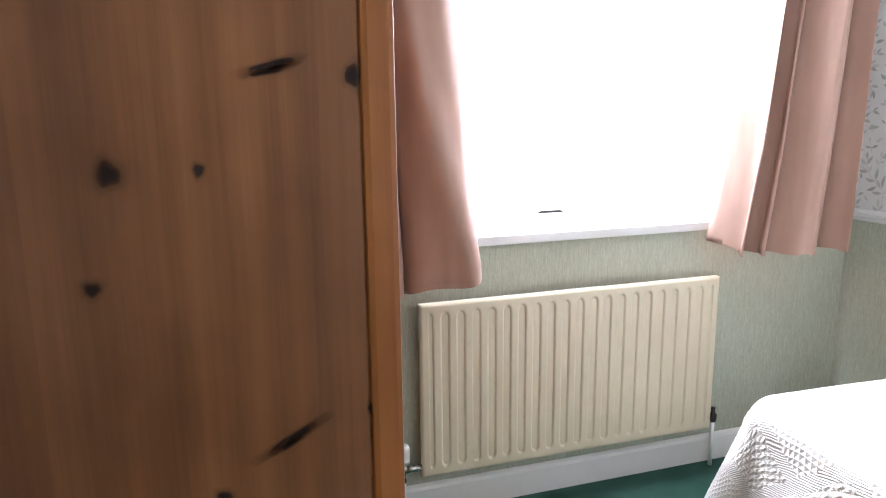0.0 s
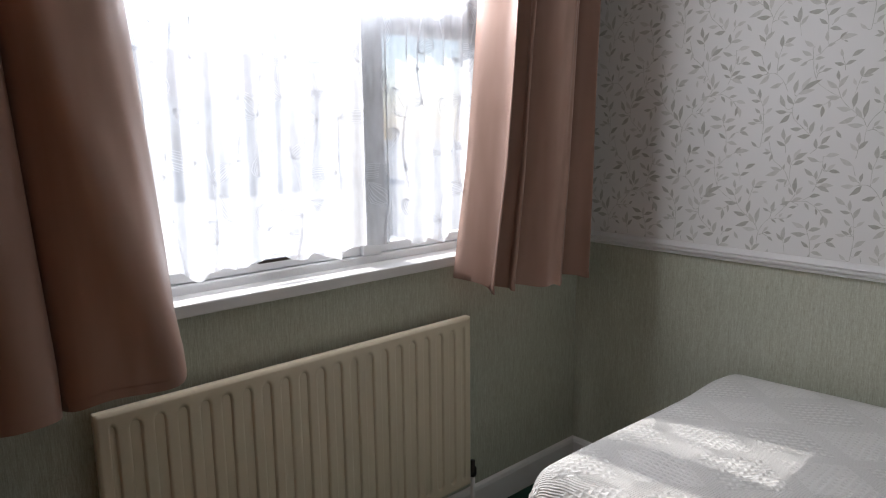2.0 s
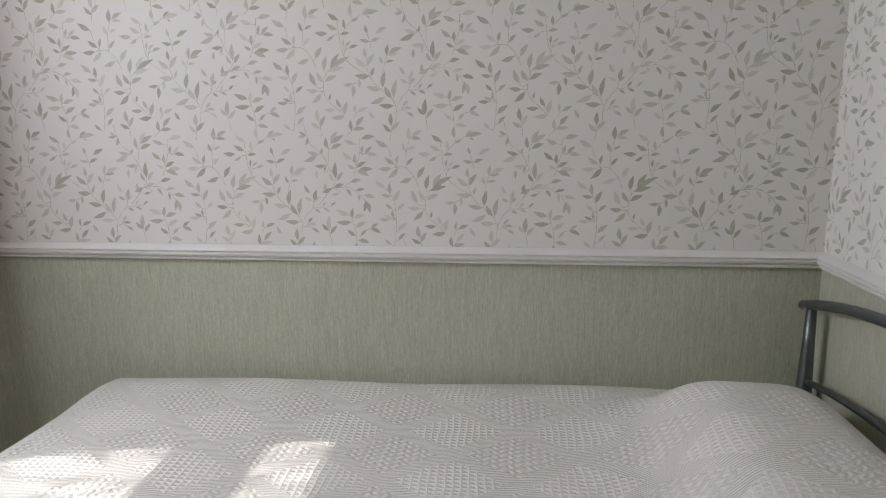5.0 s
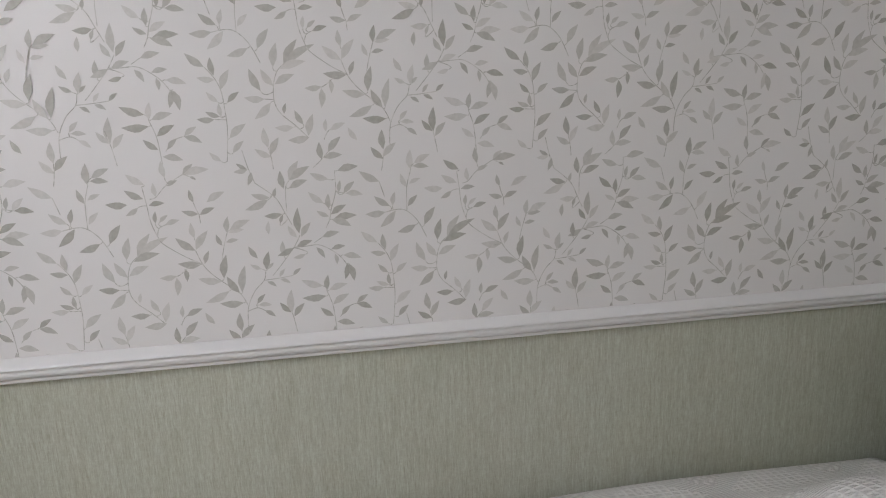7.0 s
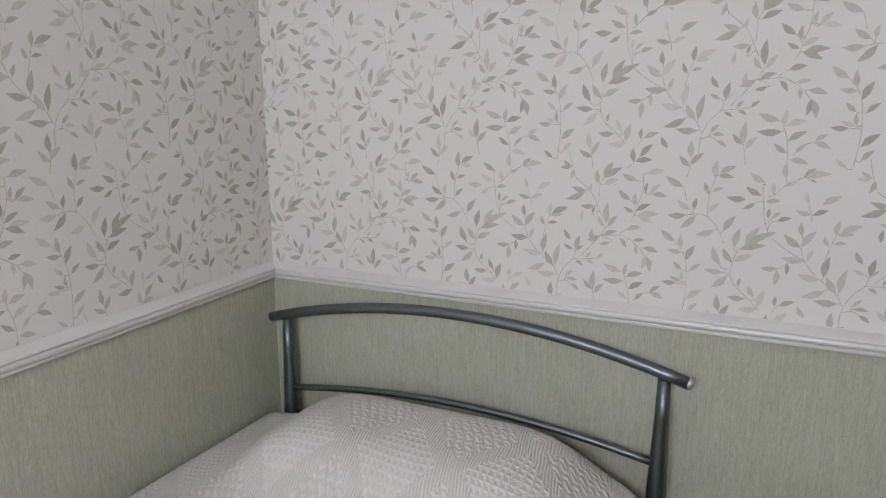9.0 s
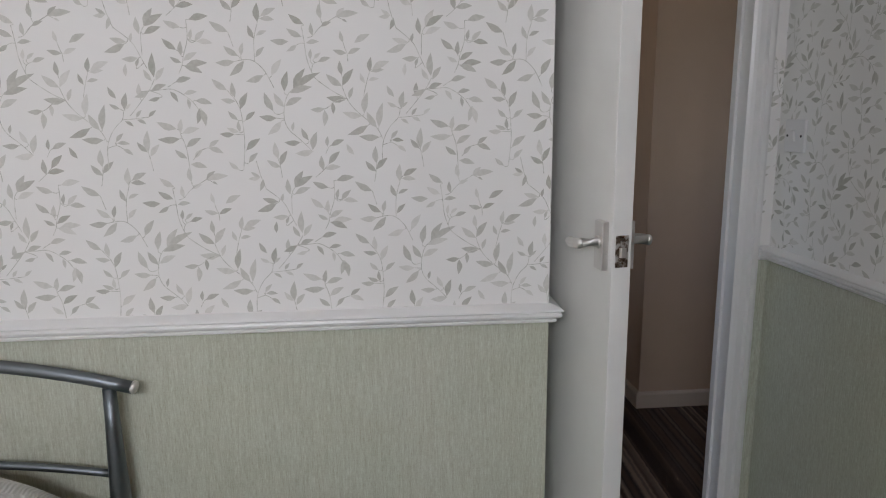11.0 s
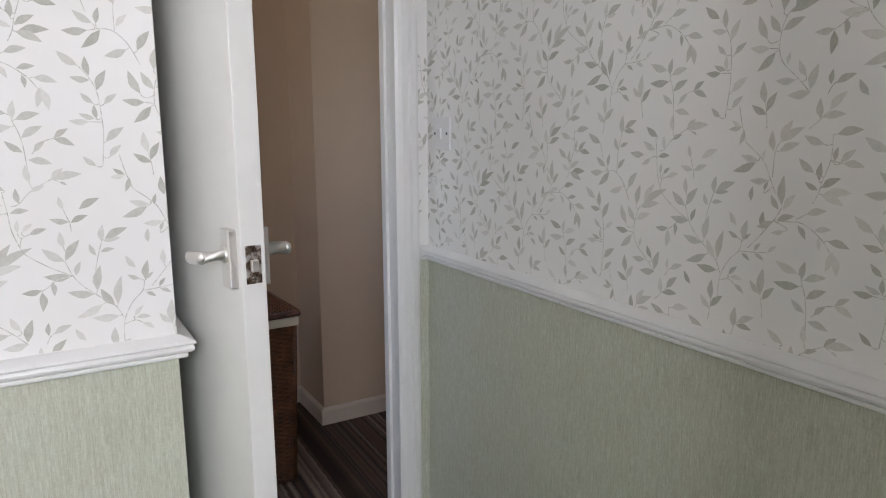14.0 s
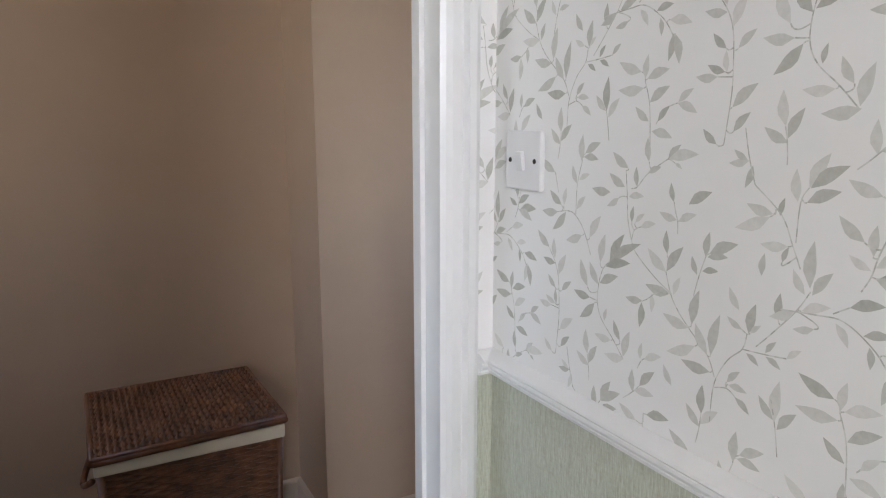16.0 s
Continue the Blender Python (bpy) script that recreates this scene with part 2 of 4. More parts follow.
def metal(name, color, rough):
    m = material(name, color, rough, 1.0)
    v = noisy(m, coords(m), 70.0, 3)
    wire(m, ramp(m, v, [(0.3, (rough * 0.8,) * 3), (0.7, (min(1, rough * 1.25),) * 3)]), shader(m).inputs["Roughness"])
    return m


def rusty():
    m = material("worn_latch_metal", (0.5, 0.48, 0.45), 0.45, 0.8)
    v = noisy(m, coords(m), 70.0, 4)
    wire(m, ramp(m, v, [(0.42, (0.07, 0.045, 0.03)), (0.5, (0.22, 0.17, 0.13)), (0.58, (0.6, 0.58, 0.55))]), shader(m).inputs["Base Color"])
    return m


def glass():
    m = material("window_glass", (1, 1, 1), 0.0)
    shader(m).inputs["Transmission Weight"].default_value = 1.0
    shader(m).inputs["IOR"].default_value = 1.01
    return m


LEAF_PAPER, SAGE, LEAF = leaf_paper(), sage_paper(), leaf_print()
WHITE_GLOSS = painted("white_gloss_paint", (0.80, 0.79, 0.77), 0.28, 0.10, 0.02, 40)
DOOR_PAINT = painted("door_paint", (0.78, 0.77, 0.73), 0.38, 0.12, 0.03, 25)
UPVC = painted("white_plastic_frame", (0.82, 0.83, 0.84), 0.3, 0.03, 0.01)
CREAM = painted("cream_radiator_enamel", (0.74, 0.65, 0.48), 0.30, 0.05, 0.02, 30)
HALL_SKIRT = painted("hall_skirting_paint", (0.60, 0.50, 0.40), 0.5, 0.12, 0.04, 40)
HALL_PAINT = painted("hall_beige_paint", (0.54, 0.40, 0.285), 0.8, 0.15, 0.03, 120)
CEILING_PAINT = painted("ceiling_paint", (0.8, 0.79, 0.77), 0.9, 0.2, 0.02, 120)
# one pine, twice: shade put into the panel colour, window light into the fronts
PINE_SHADED = pine("pine_shaded", (0.385, 0.165, 0.058), (0.175, 0.068, 0.023))
PINE_LIT = pine("pine_lit", (0.50, 0.185, 0.034), (0.32, 0.105, 0.016))
KNOT = knot_wood()
SATIN, CROCHET = satin(), crochet()
NET, LACE = net_cloth("net_curtain_cloth", 0.31), net_cloth("lace_thread", 0.12, 0.60)
GREEN_CARPET = carpet("green_carpet", (0.022, 0.06, 0.045), (0.05, 0.115, 0.085))
STRIPES = striped_carpet()
WICKER = wicker()
LINER = painted("cream_cotton_liner", (0.70, 0.62, 0.50), 0.9, 0.3, 0.04, 300)
STEEL = metal("grey_steel_tube", (0.20, 0.22, 0.235), 0.42)
ALLOY = metal("satin_aluminium", (0.72, 0.70, 0.67), 0.48)
CHROME = metal("valve_chrome", (0.6, 0.58, 0.55), 0.25)
BLACK_IRON = metal("dark_hinge_metal", (0.06, 0.05, 0.045), 0.45)
RUST = rusty()
PLASTIC = painted("switch_plastic", (0.72, 0.71, 0.70), 0.35, 0.02, 0.01)
TRV = painted("valve_plastic", (0.8, 0.79, 0.77), 0.4, 0.02, 0.01)
DARK = material("dark_slot", (0.02, 0.018, 0.016), 0.6)
GLASS = glass()
BRICK = painted("house_render", (0.70, 0.70, 0.70), 0.9, 0.3, 0.1, 20)
ROOF = painted("roof_tile", (0.34, 0.29, 0.28), 0.9, 0.5, 0.1, 12)
PALE_GROUND = painted("pale_ground", (0.46, 0.46, 0.44), 0.9, 0.4, 0.1, 8)
FENCE = painted("fence_wood", (0.22, 0.15, 0.10), 0.85, 0.4, 0.15, 30)

# ---- builders ----


def solid(bm, x0, y0, z0, x1, y1, z1, bevel=0.0):
    """Adds a box, with its edges rounded if bevel is given."""
    part_bm = bmesh.new()
    bmesh.ops.create_cube(part_bm, size=1)
    for v in part_bm.verts:
        v.co = ((x0 + x1) / 2 + v.co.x * (x1 - x0), (y0 + y1) / 2 + v.co.y * (y1 - y0), (z0 + z1) / 2 + v.co.z * (z1 - z0))
    if bevel:
        bmesh.ops.bevel(part_bm, geom=part_bm.edges, offset=bevel, segments=2, affect="EDGES", profile=0.6)
    merge(bm, part_bm)
    return bm


def merge(bm, other, m=None):
    me = bpy.data.meshes.new("scratch")
    if m is not None:
        other.transform(m)
    other.to_mesh(me)
    other.free()
    bm.from_mesh(me)
    bpy.data.meshes.remove(me)


def box(x0, y0, z0, x1, y1, z1, bevel=0.0):
    return solid(bmesh.new(), x0, y0, z0, x1, y1, z1, bevel)


def lathe(profile, steps=20, m=None):
    """A turned body about z from (radius, height) pairs."""
    bm = bmesh.new()
    rings = []
    for r, h in profile:
        rings.append([bm.verts.new((r * math.cos(2 * math.pi * i / steps), r * math.sin(2 * math.pi * i / steps), h)) for i in range(steps)])
    for a, b in zip(rings, rings[1:]):
        for i in range(steps):
            bm.faces.new((a[i], a[(i + 1) % steps], b[(i + 1) % steps], b[i]))
    bm.faces.new(rings[0][::-1])
    bm.faces.new(rings[-1])
    if m is not None:
        bm.transform(m)
    return bm


def tube(points, radii, steps=14):
    """A round tube along points, with a radius at each."""
    bm = bmesh.new()
    rings = []
    pts = [Vector(p) for p in points]
    for i, p in enumerate(pts):
        way = (pts[min(i + 1, len(pts) - 1)] - pts[max(i - 1, 0)]).normalized()
        side = way.cross(Vector((0, 1, 0.013))).normalized()
        up = side.cross(way)
        r = radii[i] if isinstance(radii, (list, tuple)) else radii
        rings.append([bm.verts.new(p + r * (side * math.cos(2 * math.pi * k / steps) + up * math.sin(2 * math.pi * k / steps))) for k in range(steps)])
    for a, b in zip(rings, rings[1:]):
        for k in range(steps):
            bm.faces.new((a[k], a[(k + 1) % steps], b[(k + 1) % steps], b[k]))
    bm.faces.new(rings[0][::-1])
    bm.faces.new(rings[-1])
    bmesh.ops.recalc_face_normals(bm, faces=bm.faces)
    return bm


def sheet(nu, nv, place, uv=None, smooth=True):
    """A grid of nu x nv cells whose corners place(u, v) gives, u and v from 0 to 1."""
    bm = bmesh.new()
    grid = [[bm.verts.new(place(i / nu, j / nv)) for j in range(nv + 1)] for i in range(nu + 1)]
    layer = bm.loops.layers.uv.new("UVMap") if uv else None
    for i in range(nu):
        for j in range(nv):
            f = bm.faces.new((grid[i][j], grid[i + 1][j], grid[i + 1][j + 1], grid[i][j + 1]))
            f.smooth = smooth
            if uv:
                for loop, (a, b) in zip(f.loops, ((i, j), (i + 1, j), (i + 1, j + 1), (i, j + 1))):
                    loop[layer].uv = uv(a / nu, b / nv)
    return bm


def part(name, bm, mat, parent=None, label="", smooth=False):
    me = bpy.data.meshes.new(name)
    if smooth:
        for f in bm.faces:
            f.smooth = True
    bm.normal_update()
    bm.to_mesh(me)
    bm.free()
    me.materials.append(mat)
    ob = new(name, me)
    if parent is not None:
        ob.parent = parent
        ob.matrix_parent_inverse = parent.matrix_basis.inverted()
    if label:
        ob["label"] = label
    return ob


def thing(name, label, category, at=(0, 0, 0), group=""):
    ob = new(name)
    ob.empty_display_size = 0.1
    ob.matrix_basis = Matrix.Translation(at)
    return tagged(ob, label, category, group)


def structure(name, bm, mat, label, category):
    return tagged(part(name, bm, mat), label, category, kind="structure")


# ---- the room's lines ----
XW, XE, YN, YS = -0.178, 2.445, 2.040, -0.475
XC, YD = 0.578, -0.938
TOP = 2.36
TH = 0.072
DADO = 0.905
WX0, WX1, WZ0, WZ1 = 0.80, 2.08, 0.897, 1.955

# ---- shell ----
structure("floor", box(XW - 0.12, YD - 0.04, -0.15, XE + 0.22, YN + 0.25, 0.0), GREEN_CARPET, "dark green short-pile bedroom carpet", "floor")
structure("floor_hall", box(-1.42, -2.4, -0.15, 1.62, YD - 0.04, -0.001), STRIPES, "brown striped hall carpet on the floor", "floor")
structure("ceiling", box(XW - 0.12, YD - TH, TOP, XE + 0.22, YN + 0.25, TOP + 0.12), CEILING_PAINT, "plain white painted bedroom ceiling", "ceiling")
structure("ceiling_hall", box(-1.42, -2.4, TOP, 1.62, YD - TH, TOP + 0.12), CEILING_PAINT, "plain white painted hall ceiling", "ceiling")


def wall(name, x0, y0, x1, y1, label):
    """A wall in two runs: sage paper under the dado line, leaf paper above."""
    low = structure(name, box(x0, y0, 0, x1, y1, DADO), SAGE, label, "wall")
    part("upper_paper", box(x0, y0, DADO, x1, y1, TOP), LEAF_PAPER, low, "off-white wallpaper above the rail")
    return low


WALL_E = wall("wall_east", XE, YS - 0.5, XE + 0.22, YN + 0.25, "bedroom wall, leaf wallpaper above sage textured paper")
WALL_S = wall("wall_south", XC, YD - TH, XE, YS, "headboard wall, leaf wallpaper above sage textured paper")
WALL_W = wall("wall_west", XW - 0.12, YD - TH, XW, YN + 0.25, "bedroom wall beside the door with leaf wallpaper")

north = bmesh.new()
solid(north, XW, YN, 0, XE, YN + 0.25, WZ0)
WALL_N = structure("wall_north", north, SAGE, "window wall with sage textured paper under the sill", "wall")
upper = bmesh.new()
solid(upper, XW, YN, WZ0, WX0, YN + 0.25, TOP)
solid(upper, WX1, YN, WZ0, XE, YN + 0.25, TOP)
solid(upper, WX0, YN, WZ1, WX1, YN + 0.25, TOP)
part("upper_paper", upper, LEAF_PAPER, WALL_N, "off-white wallpaper round the window")

# door wall: strip beside the door, header over it
DX0, DX1, DZ = -0.077, 0.558, 2.0
strip = bmesh.new()
solid(strip, XW, YD - TH, 0, DX0 - 0.020, YD, DADO)
WALL_D = structure("wall_door", strip, SAGE, "narrow papered wall strip beside the door frame", "wall")
over = bmesh.new()
solid(over, XW, YD - TH, DADO, DX0 - 0.020, YD, TOP)
solid(over, DX0 - 0.020, YD - TH, DZ + 0.028, XC, YD, TOP)
part("upper_paper", over, LEAF_PAPER, WALL_D, "off-white wallpaper round the door")

# hall
for name, b in (("wall_hall_back", (-0.205, -2.32, 0, 1.5, -2.2, TOP)), ("wall_hall_bay", (-1.3, -2.32, 0, -0.205, -1.905, TOP)),
                ("wall_hall_side", (-1.3, YD - TH, 0, XW - 0.12, YD - 0.02, TOP)), ("wall_hall_inner", (XC, YD - TH - 0.03, 0, 1.5, YD - TH, TOP))):
    structure(name, box(*b), HALL_PAINT, "plain beige painted hall wall", "wall")


def run(profile, a, b, mitre_a=0, mitre_b=0):
    """A moulding: profile of (out, height) swept from a to b, out being to the right of the way; mitre 1 for an outer corner, -1 for an inner one."""
    bm = bmesh.new()
    a, b = Vector((*a, 0)), Vector((*b, 0))
    way = (b - a).normalized()
    out = Vector((way.y, -way.x, 0))
    ends = [[bm.verts.new(p + out * o + way * (o * k) + Vector((0, 0, h))) for o, h in profile] for p, k in ((a, -mitre_a), (b, mitre_b))]
    n = len(profile)
    for i in range(n):
        bm.faces.new((ends[0][i], ends[0][(i + 1) % n], ends[1][(i + 1) % n], ends[1][i]))
    bm.faces.new(ends[0][::-1])
    bm.faces.new(ends[1])
    bmesh.ops.recalc_face_normals(bm, faces=bm.faces)
    return bm


RAIL = ((0, 0.8760), (0.010, 0.8760), (0.013, 0.8785), (0.0135, 0.8825), (0.0115, 0.8842), (0.017, 0.8868), (0.0215, 0.8902), (0.0232, 0.8945), (0.0222, 0.8980),
        (0.0205, 0.8992), (0.0205, 0.9005), (0.0250, 0.9020), (0.0262, 0.9040), (0.0240, 0.9070), (0.0170, 0.9105), (0.0100, 0.9132), (0.0045, 0.9155), (0, 0.9165))
SKIRT = ((0, 0.0), (0.016, 0.0), (0.016, 0.086), (0.012, 0.096), (0.004, 0.102), (0, 0.102))
e = 0.0005
for a, b, p, q in (((XE - e, YN), (XE - e, YS), 0, -1), ((XE, YS + e), (XC - e, YS + e), -1, 1), ((XC - e, YS + e), (XC - e, YD), 1, 0),
                   ((-0.1455, YD + e), (XW + e, YD + e), 0, -1), ((XW + e, YD + e), (XW + e, 0.585), -1, 0)):
    rise = 0.015 if b[0] < XC - 0.1 else 0.0
    structure("dado_rail", run(tuple((o, h + rise) for o, h in RAIL), a, b, p, q), WHITE_GLOSS, "white gloss moulded dado rail", "trim")
for a, b, p, q in (((XE, YN), (XE, YS), -1, -1), ((XE, YS), (XC, YS), -1, 1), ((XC, YS), (XC, YD), 1, 0), ((-0.1455, YD), (XW, YD), 0, -1), ((XW, YD), (XW, YN), -1, -1), ((XW, YN), (XE, YN), -1, -1)):
    structure("baseboard", run(SKIRT, a, b, p, q), WHITE_GLOSS, "white painted skirting board along the wall", "trim")
for a, b, p, q in (((1.5, -2.2), (-0.205, -2.2), 0, -1), ((-0.205, -2.2), (-0.205, -1.905), -1, 1), ((-0.205, -1.905), (-1.3, -1.905), 1, 0)):
    structure("baseboard_hall", run(tuple((o, h * 0.72) for o, h in SKIRT), a, b, p, q), HALL_SKIRT, "beige painted hall skirting board", "trim")

# unseen hall ends; the windows are added as openings for the hall fill lamps
for name, x, s in (("wall_hall_west", -1.3, -1), ("wall_hall_east", 1.5, 1)):
    hall_end, casing = bmesh.new(), bmesh.new()
    for y0, z0, y1, z1 in ((-2.4, 0, -1.80, TOP), (-1.16, 0, YD - TH, TOP), (-1.80, 0, -1.16, 0.95), (-1.80, 1.95, -1.16, TOP)):
        solid(hall_end, min(x, x + 0.12 * s), y0, z0, max(x, x + 0.12 * s), y1, z1)
    structure(name, hall_end, HALL_PAINT, "beige painted hall end wall with an added window opening", "wall")
    for y0, z0, y1, z1 in ((-1.80, 0.95, -1.16, 1.0), (-1.80, 1.9, -1.16, 1.95), (-1.80, 1.0, -1.75, 1.9), (-1.21, 1.0, -1.16, 1.9)):
        solid(casing, min(x + 0.03 * s, x + 0.08 * s), y0, z0, max(x + 0.03 * s, x + 0.08 * s), y1, z1, 0.004)
    structure("added_window_2" if s < 0 else "added_window_3", casing, UPVC, "unseen white window frame added at the end of the hall", "window")

# ---- printed leaves ----
CELL, DROP = 0.521, 0.303


class Print:
    """One repeat of the printed vine: stems and leaves in metres, u to the right, v up."""

    def __init__(self):
        self.leaves, self.stems = [], []

    def sprig(self, stem, leaves):
        """A stem through points in millimetres; each leaf leaves it at a station, after a stalk of a length and a direction, with its own direction and length."""
        pts = [Vector((x / 1000, y / 1000)) for x, y in stem]
        smooth = []
        for i in range(len(pts) - 1):
            p0, p1, p2, p3 = pts[max(i - 1, 0)], pts[i], pts[i + 1], pts[min(i + 2, len(pts) - 1)]
            for k in range(5):
                t = k / 5
                smooth.append(0.5 * (2 * p1 + (p2 - p0) * t + (2 * p0 - 5 * p1 + 4 * p2 - p3) * t * t + (3 * p1 - p0 - 3 * p2 + p3) * t ** 3))
        smooth.append(pts[-1])
        self.stems.append([tuple(p) for p in smooth])
        for station, gap, toward, angle, length in leaves:
            i = min(int(station), len(pts) - 2)
            root = pts[i].lerp(pts[i + 1], station - i)
            toward, angle = radians(toward), radians(angle)
            base = root + Vector((math.cos(toward), math.sin(toward))) * gap / 1000
            if 3 < gap < 24:
                bend = base - Vector((math.cos(angle), math.sin(angle))) * gap * 0.0006
                self.stems.append([tuple(root.lerp(bend, k / 6).lerp(bend.lerp(base, k / 6), k / 6)) for k in range(7)])
            self.leaves.append((base.x, base.y, angle, length / 1000))


VINE = Print()
VINE.sprig(((0, -24), (2, 20), (16, 51), (33, 69), (37, 86)), ((4, 2, 27, 79, 33), (4, 4, 27, 43, 16), (4, 25, 117, 121, 26), (4, 7, 153, 152, 21),))
VINE.sprig(((33, 69), (58, 71), (82, 74)), ((2, 0, 39, 39, 19), (1.1, 2, 129, 52, 18), (1.1, 2, -100, -28, 19), (0.2, 3, -90, -34, 18),))
VINE.sprig(((1, 16), (18, 21), (30, 15)), ((1.8, 2, -36, -36, 22), (1, 7, 90, 47, 22), (1, 5, 68, -5, 23),))
VINE.sprig(((2, 28), (-9, 49), (-36, 72), (-53, 88), (-65, 105), (-74, 129)), ((0.3, 4, -140, 176, 40), (1.5, 7, -122, -157, 44), (1, 4, 14, 79, 49), (1, 1, 120, 120, 36), (2, 1, 167, 167, 39), (2.1, 6, 36, 79, 42), (4, 1, 174, 174, 39), (3.9, 3, 31, 68, 24), (5, 0, 141, 141, 38), (5, 1, 54, 54, 39),))
VINE.sprig(((-33, 110), (-27, 135), (-20, 157)), ((1.9, 1, 82, 82, 28), (2, 2, -27, 7, 26), (2, 5, 37, 23, 38), (1.2, 2, 8, 8, 21), (0.9, 3, 148, 112, 22),))
VINE.sprig(((-66, 105), (-85, 102), (-100, 91), (-109, 86)), ((2.8, 1, -178, -178, 28), (3, 1, -94, -94, 32), (1.5, 3, 121, -88, 23),))
VINE.sprig(((-73, 146), (-74, 152)), ((0.5, 1, 96, 96, 27),))
VINE.sprig(((-61, 175), (-62, 190)), ((1, 1, 165, 165, 27), (0.9, 1, 22, 22, 27), (1, 24, 54, 27, 34), (1, 21, 109, 103, 22),))
VINE.sprig(((-64, 105), (-92, 120), (-123, 143), (-131, 157), (-139, 182), (-142, 211), (-146, 240)), ((6, 5, 37, 145, 33), (5.3, 3, 174, 150, 32), (5.2, 29, -170, 175, 34), (4.9, 3, 18, 5, 25), (4.9, 14, -172, -150, 24),))
VINE.sprig(((-131, 157), (-127, 170), (-115, 176)), ((1, 10, 119, 84, 20), (1.4, 8, 117, 39, 19), (1.8, 0, 16, 16, 25),))
VINE.sprig(((-136, 219), (-126, 222), (-110, 239), (-81, 257)), ((3, 0, 42, 42, 24), (3, 1, 8, 8, 42), (1, 0, 95, 95, 24), (2.2, 11, 117, 96, 28), (2, 0, 22, 22, 22), (3, 11, -22, -31, 12),))
VINE.sprig(((-135, 5), (-155, 26), (-177, 46), (-186, 66), (-185, 92), (-178, 113), (-166, 125)), ((5.9, 1, 57, 57, 45), (5.9, 1, 30, 30, 60), (5.3, 1, 14, 14, 44), (4, 2, 24, 24, 36), (5, 9, 131, 78, 39), (3.9, 1, 123, 123, 33), (3.1, 15, 175, 173, 33), (3, 6, -162, -138, 38), (3.6, 21, 176, 113, 39), (1.9, 3, 20, 77, 18), (1, 4, -135, 178, 31), (0.7, 10, 46, 117, 27), (0.1, 2, 24, 74, 37), (0, 2, 27, -175, 36),))
VINE.sprig(((-110, 1), (-103, 14), (-92, 20)), ((0.9, 3, 151, 85, 21), (1.3, 0, 22, 22, 29), (2, 43, -31, 122, 26),))
VINE.sprig(((-275, 175), (-252, 179), (-236, 175), (-218, 157), (-203, 127)), ((0.9, 2, -136, -136, 40), (0.1, 1, -178, -178, 35), (0.5, 9, 106, 144, 32), (0.7, 8, 104, 78, 25), (3.1, 6, -138, -162, 35), (3.4, 7, 34, 56, 37),))
VINE.sprig(((-236, 176), (-235, 216), (-227, 246)), ((0.2, 2, -29, 47, 26), (1, 1, 111, 111, 26), (1.3, 3, -51, 22, 22), (2, 1, 88, 88, 35), (2, 8, 60, -6, 28), (2, 13, 61, 26, 32),))
VINE.sprig(((-274, 202), (-282, 229)), ((1, 0, 149, 149, 39),))
VINE.sprig(((-377, 154), (-370, 169), (-366, 187), (-357, 217), (-357, 251)), ((1.2, 2, 151, 151, 23), (1.4, 1, 29, 29, 31), (1, 6, -9, 6, 41), (1, 3, -18, -23, 36), (1.9, 4, 167, 88, 27), (2.2, 15, 165, 139, 32), (3, 6, -31, 79, 21), (3, 14, -21, 44, 28), (3, 17, -17, -8, 30), (3.6, 11, -178, 157, 33), (4, 5, 0, 9, 36),))
VINE.sprig(((-399, 129), (-385, 138)), ((1, 0, 13, 13, 31),))
VINE.sprig(((-456, 120), (-414, 124), (-388, 124), (-359, 105), (-343, 83)), ((2.5, 3, 31, 9, 25), (3.2, 6, 35, -13, 32), (1.7, 3, -94, -57, 24), (2.8, 1, -84, -84, 20), (3.8, 3, 50, -102, 30), (3.9, 4, 47, -78, 33), (0.5, 0, -158, -158, 29),))
VINE.sprig(((-370, -35), (-374, 13), (-383, 41)), ((2, 12, 121, 159, 39), (2, 2, 82, 82, 28), (2, 4, 27, 15, 34), (1.8, 4, -139, 180, 42), (1.1, 1, 30, 30, 34), (0.6, 2, 141, 141, 28), (0.4, 3, -4, -14, 32),))
VINE.sprig(((-363, -8), (-349, 9), (-333, 15)), ((2, 0, -23, -23, 30), (2, 1, 34, 34, 25), (0.1, 2, 45, 45, 24),))
VINE.sprig(((-290, 122), (-276, 104), (-268, 84), (-265, 56), (-264, 22), (-269, -28)), ((0, 1, 141, 141, 35), (0.8, 2, 38, 96, 29), (1.1, 1, 170, 170, 28), (1.9, 1, 63, 63, 35), (2.6, 8, -179, 135, 24), (2.7, 6, 15, 39, 26), (3.3, 7, -164, 95, 22), (3.3, 9, -169, 158, 24), (3.5, 18, 177, 176, 28), (4.3, 4, 30, 38, 36), (4.7, 9, -13, 45, 27), (5, 9, -180, 138, 24),))
VINE.sprig(((48, 76), (63, 93), (87, 123), (99, 144)), ((1.4, 5, 123, 90, 27), (2.9, 3, -16, 53, 30), (3, 3, 108, 89, 45), (2.8, 3, 176, 121, 26), (2.1, 4, -16, 18, 29), (2, 23, -34, -167, 22),))
VINE.sprig(((32, 237), (63, 211), (77, 184), (87, 163)), ((2.8, 42, -154, 85, 23), (2, 5, -158, -178, 30), (2.5, 16, -152, 69, 17), (0.8, 6, -118, 165, 31), (0.8, 10, -125, -159, 42), (1, 2, -153, 77, 18),))
VINE.sprig(((80, 187), (81, 225), (88, 239)), ((1, 3, 180, 96, 31), (1.9, 1, 61, 61, 37), (1.9, 2, 32, 32, 41), (1.2, 5, -31, 21, 34),))
